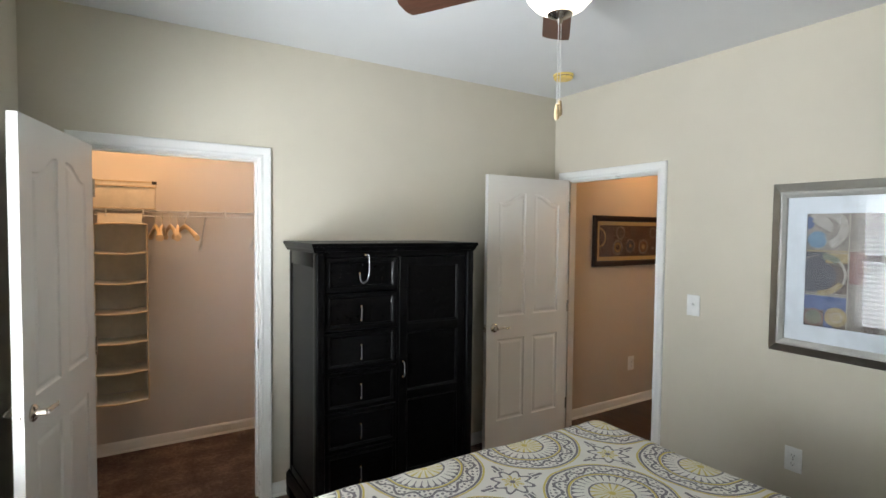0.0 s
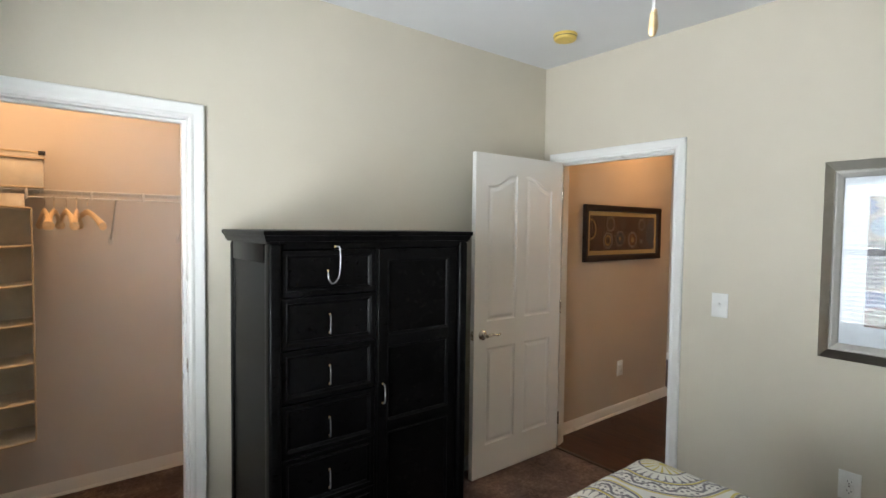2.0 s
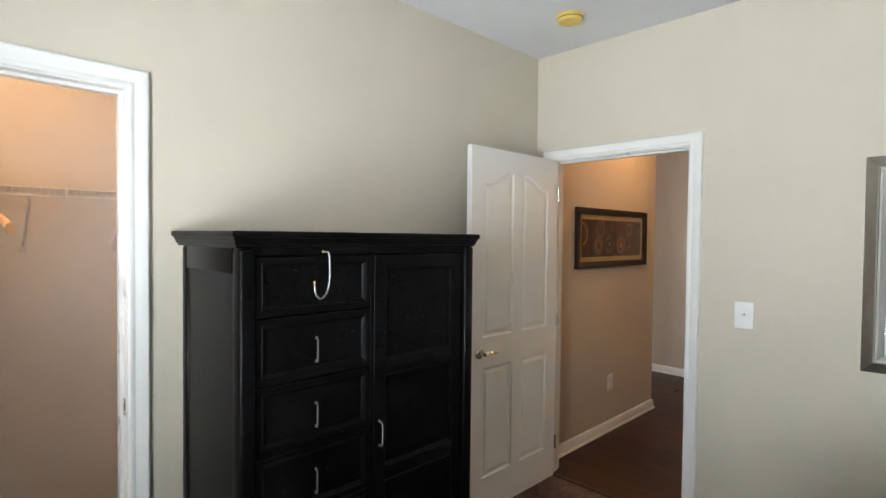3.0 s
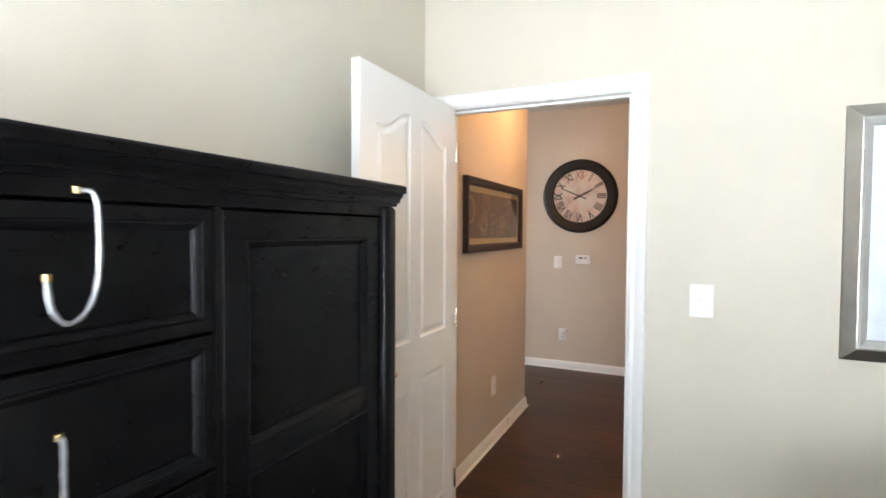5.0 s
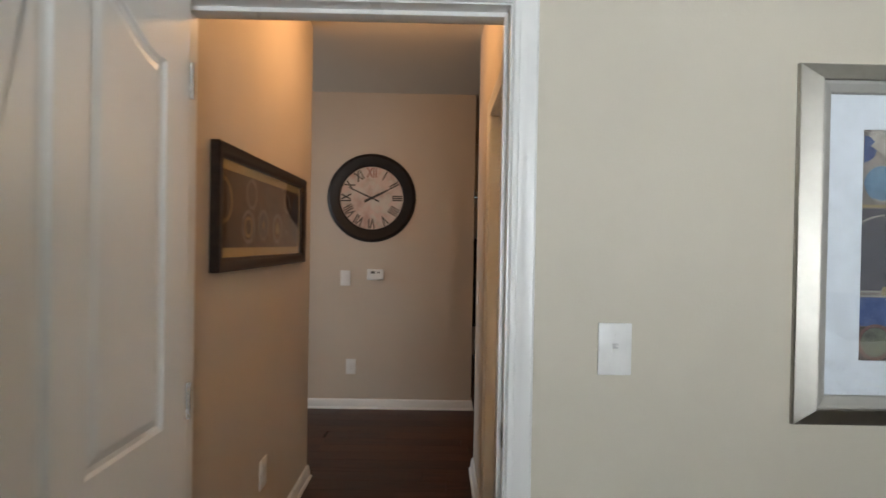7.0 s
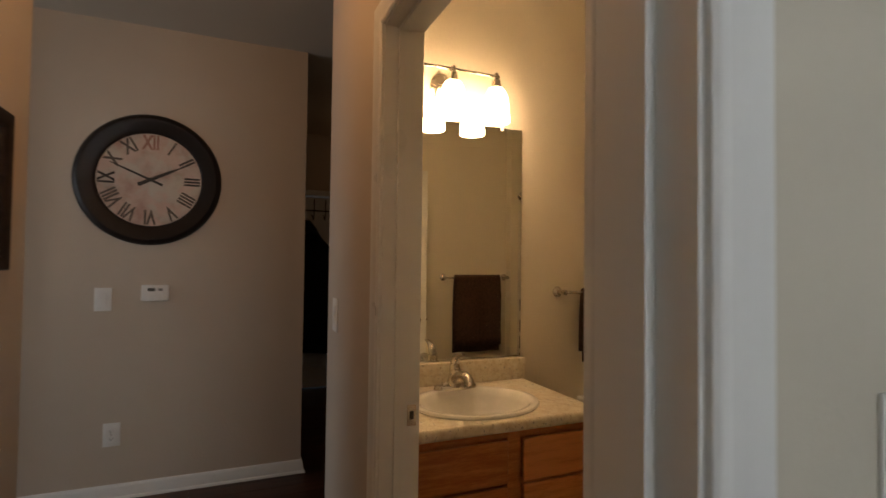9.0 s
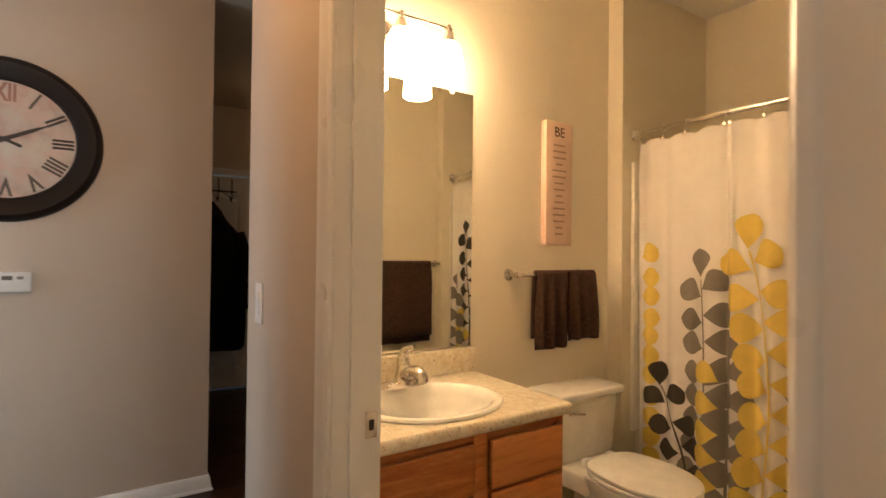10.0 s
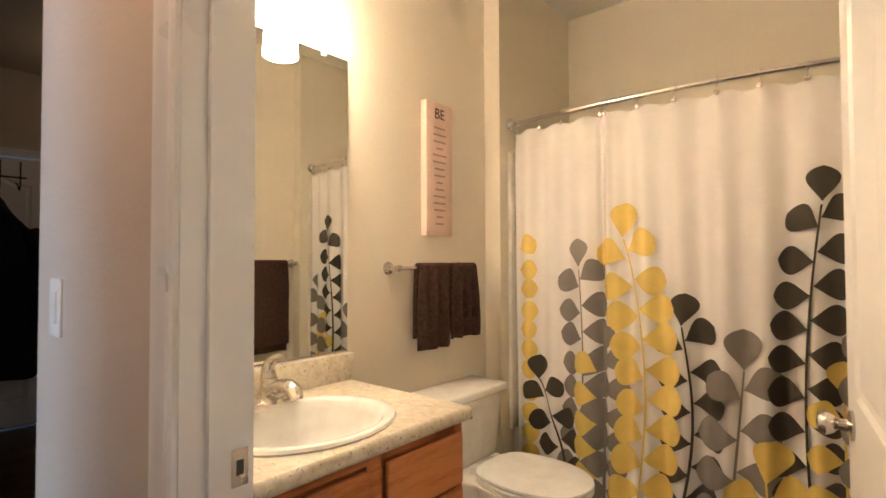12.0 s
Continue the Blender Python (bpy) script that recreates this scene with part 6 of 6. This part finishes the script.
def spray(xb, zb, xt, zt, bow, pitch, length, material, top=True, lean=0.05, sides=(-1, 1)):
    """A stem with pairs of leaves, from its foot to its tip."""
    global LAYER
    LAYER += 1
    lift = 0.0014 + 0.0011 * LAYER
    at = lambda u: (xb + (xt - xb) * u + bow * math.sin(math.pi * u), zb + (zt - zb) * u)
    h = zt - zb

    def stem(u, v):
        x, z = at(u * 0.985)
        return x + (v - 0.5) * 0.010 * (1.15 - 0.5 * u), z

    if len(sides) == 2:
        part("printed_stem", printed(stem, 40, 1, material, lift), material, cloth)
    n = int(h / pitch)
    rng = random.Random(LAYER)
    for k in range(n):
        u = 1 - (k + 0.55) * pitch / h
        if u < 0.02:
            break
        x, z = at(u)
        for side in sides:
            a = math.pi / 2 - side * (math.pi / 2 - lean - rng.uniform(-0.12, 0.12) - (0.42 if k == 0 else 0))
            leaf_print(x + side * 0.003, z - (0.034 if side > 0 else 0), a, length * rng.uniform(1.06, 1.14), length * rng.uniform(1.10, 1.22), material, lift + 0.0003)
    if top:
        x, z = at(1.0)
        leaf_print(x, z - 0.01, math.pi / 2 + rng.uniform(-0.2, 0.2), length * 1.22, length * 1.08, material, lift + 0.0003)


spray(4.948, 0.10, 4.948, 1.36, 0.0, 0.098, 0.098, YELLOWLEAF, top=False, sides=(-1,))
spray(4.660, 0.10, 4.612, 1.23, -0.045, 0.116, 0.108, GREYLEAF)
spray(4.700, 0.10, 4.840, 0.69, -0.045, 0.108, 0.098, STEM)
spray(4.520, 0.10, 4.500, 0.86, 0.0, 0.112, 0.100, GREYLEAF)
spray(4.535, 0.10, 4.530, 0.86, 0.0, 0.116, 0.104, YELLOWLEAF, top=False, sides=(1,))
spray(4.225, 0.10, 4.178, 1.00, -0.055, 0.122, 0.108, STEM)
spray(4.395, 0.10, 4.415, 1.36, -0.092, 0.122, 0.122, YELLOWLEAF)
spray(4.030, 0.10, 3.965, 0.85, 0.0, 0.150, 0.128, GREYLEAF)
spray(3.745, 0.10, 3.722, 1.46, 0.046, 0.118, 0.102, STEM)
spray(3.880, 0.10, 3.900, 0.46, 0.0, 0.150, 0.130, YELLOWLEAF)
spray(3.668, 0.10, 3.676, 0.80, 0.0, 0.128, 0.098, YELLOWLEAF)
spray(3.560, 0.10, 3.570, 1.05, 0.01, 0.135, 0.105, GREYLEAF)

# ---- coat and hooks on the far door ----
hook = thing("over_door_hook", pose(8.562, 1.80, 1.80), "curled wire hook rack over the top of a white door", "hook rack")
for dy in (-0.12, 0.0, 0.12):
    bm = bmesh.new()
    tube(bm, [(0, dy, 0.22), (-0.006, dy, 0.05), (-0.03, dy + 0.01, 0.0), (-0.06, dy + 0.02, 0.012), (-0.062, dy + 0.03, 0.045), (-0.045, dy + 0.035, 0.05)], 0.005, 8)
    part("hook", bm, CLOCKRIM, hook)
bm = bmesh.new()
tube(bm, [(0, -0.16, 0.10), (0, 0.16, 0.10)], 0.006, 8)
part("cross_bar", bm, CLOCKRIM, hook)
bm = bmesh.new()
rings = []
for z, hw, dp, yo in ((1.775, 0.03, 0.02, 0.06), (1.70, 0.09, 0.05, 0.05), (1.62, 0.12, 0.06, 0.04), (1.48, 0.20, 0.07, -0.01), (1.30, 0.235, 0.075, -0.02), (1.0, 0.245, 0.075, -0.02), (0.62, 0.25, 0.07, -0.02), (0.42, 0.25, 0.065, -0.01), (0.40, 0.24, 0.05, 0.0)):
    rings.append([bm.verts.new((8.492 - dp * 0.8 * math.sin(a) * (1 + 0.25 * math.sin(a * 5 + z * 3)), 1.82 + yo + hw * math.cos(a), z + 0.02 * math.sin(a * 2))) for a in (math.tau * k / 32 for k in range(32))])
for a, b in zip(rings, rings[1:]):
    for i in range(32):
        bm.faces.new((a[i], a[(i + 1) % 32], b[(i + 1) % 32], b[i]))
bm.faces.new(rings[0])
bm.faces.new(rings[-1][::-1])
coat = thing("coat", pose(0, 0, 0), "long black hooded coat hung on an over-door hook", "coat")
part("body", bm, BLACKCLOTH, coat)
for sgn in (-1, 1):
    bm = bmesh.new()
    tube(bm, smooth_path([(8.47, 1.81 + 0.17 * sgn, 1.50), (8.455, 1.81 + 0.225 * sgn, 1.30), (8.445, 1.81 + 0.235 * sgn, 1.05), (8.45, 1.81 + 0.225 * sgn, 0.78)]), 0.060, 14)
    part("sleeve", bm, BLACKCLOTH, coat)
bm = bmesh.new()
tube(bm, smooth_path([(8.46, 1.76, 1.55), (8.44, 1.80, 1.62), (8.43, 1.86, 1.64), (8.44, 1.92, 1.62), (8.46, 1.96, 1.55)]), 0.045, 12)
part("hood", bm, BLACKCLOTH, coat)

# ---- hall floor planks ----
def lay_planks():
    """Dark planks across the hall, staggered, each a piece of its own."""
    w, l, t = 0.125, 1.22, 0.004
    rng = random.Random(11)
    shapes = {}
    areas = ((EX + 0.026, 5.22, HS2 + 0.062, HN + 0.005), (5.22, 8.55, 0.62, 3.30), (4.42, 5.22, HN + 0.005, 6.45), (5.22, FX, 3.30, 6.45))
    for ax0, ax1, ay0, ay1 in areas:
        x = ax0
        while x < ax1 - 0.01:
            x2 = min(x + w, ax1)
            y = ay0 - rng.uniform(0, 1) * l
            while y < ay1:
                a, b = max(y, ay0), min(y + l, ay1)
                if b - a > 0.03:
                    key = (round(x2 - x, 3), round(b - a, 2))
                    if key not in shapes:
                        bm = bmesh.new()
                        hx, hy = key[0] / 2 - 0.0003, key[1] / 2 - 0.0003
                        lo = [bm.verts.new((sx * hx, sy * hy, -t)) for sx, sy in ((-1, -1), (1, -1), (1, 1), (-1, 1))]
                        hi = [bm.verts.new((sx * (hx - 0.0007), sy * (hy - 0.0007), 0)) for sx, sy in ((-1, -1), (1, -1), (1, 1), (-1, 1))]
                        bm.faces.new(hi)
                        for i in range(4):
                            bm.faces.new((lo[i], lo[(i + 1) % 4], hi[(i + 1) % 4], hi[i]))
                        shapes[key] = mesh("plank", bm, FLOORWOOD, False)
                    ob = new("plank", shapes[key])
                    ob.parent = HALL_FLOOR
                    ob.matrix_basis = pose((x + x2) / 2, (a + b) / 2, 0)
                y += l
            x = x2


lay_planks()
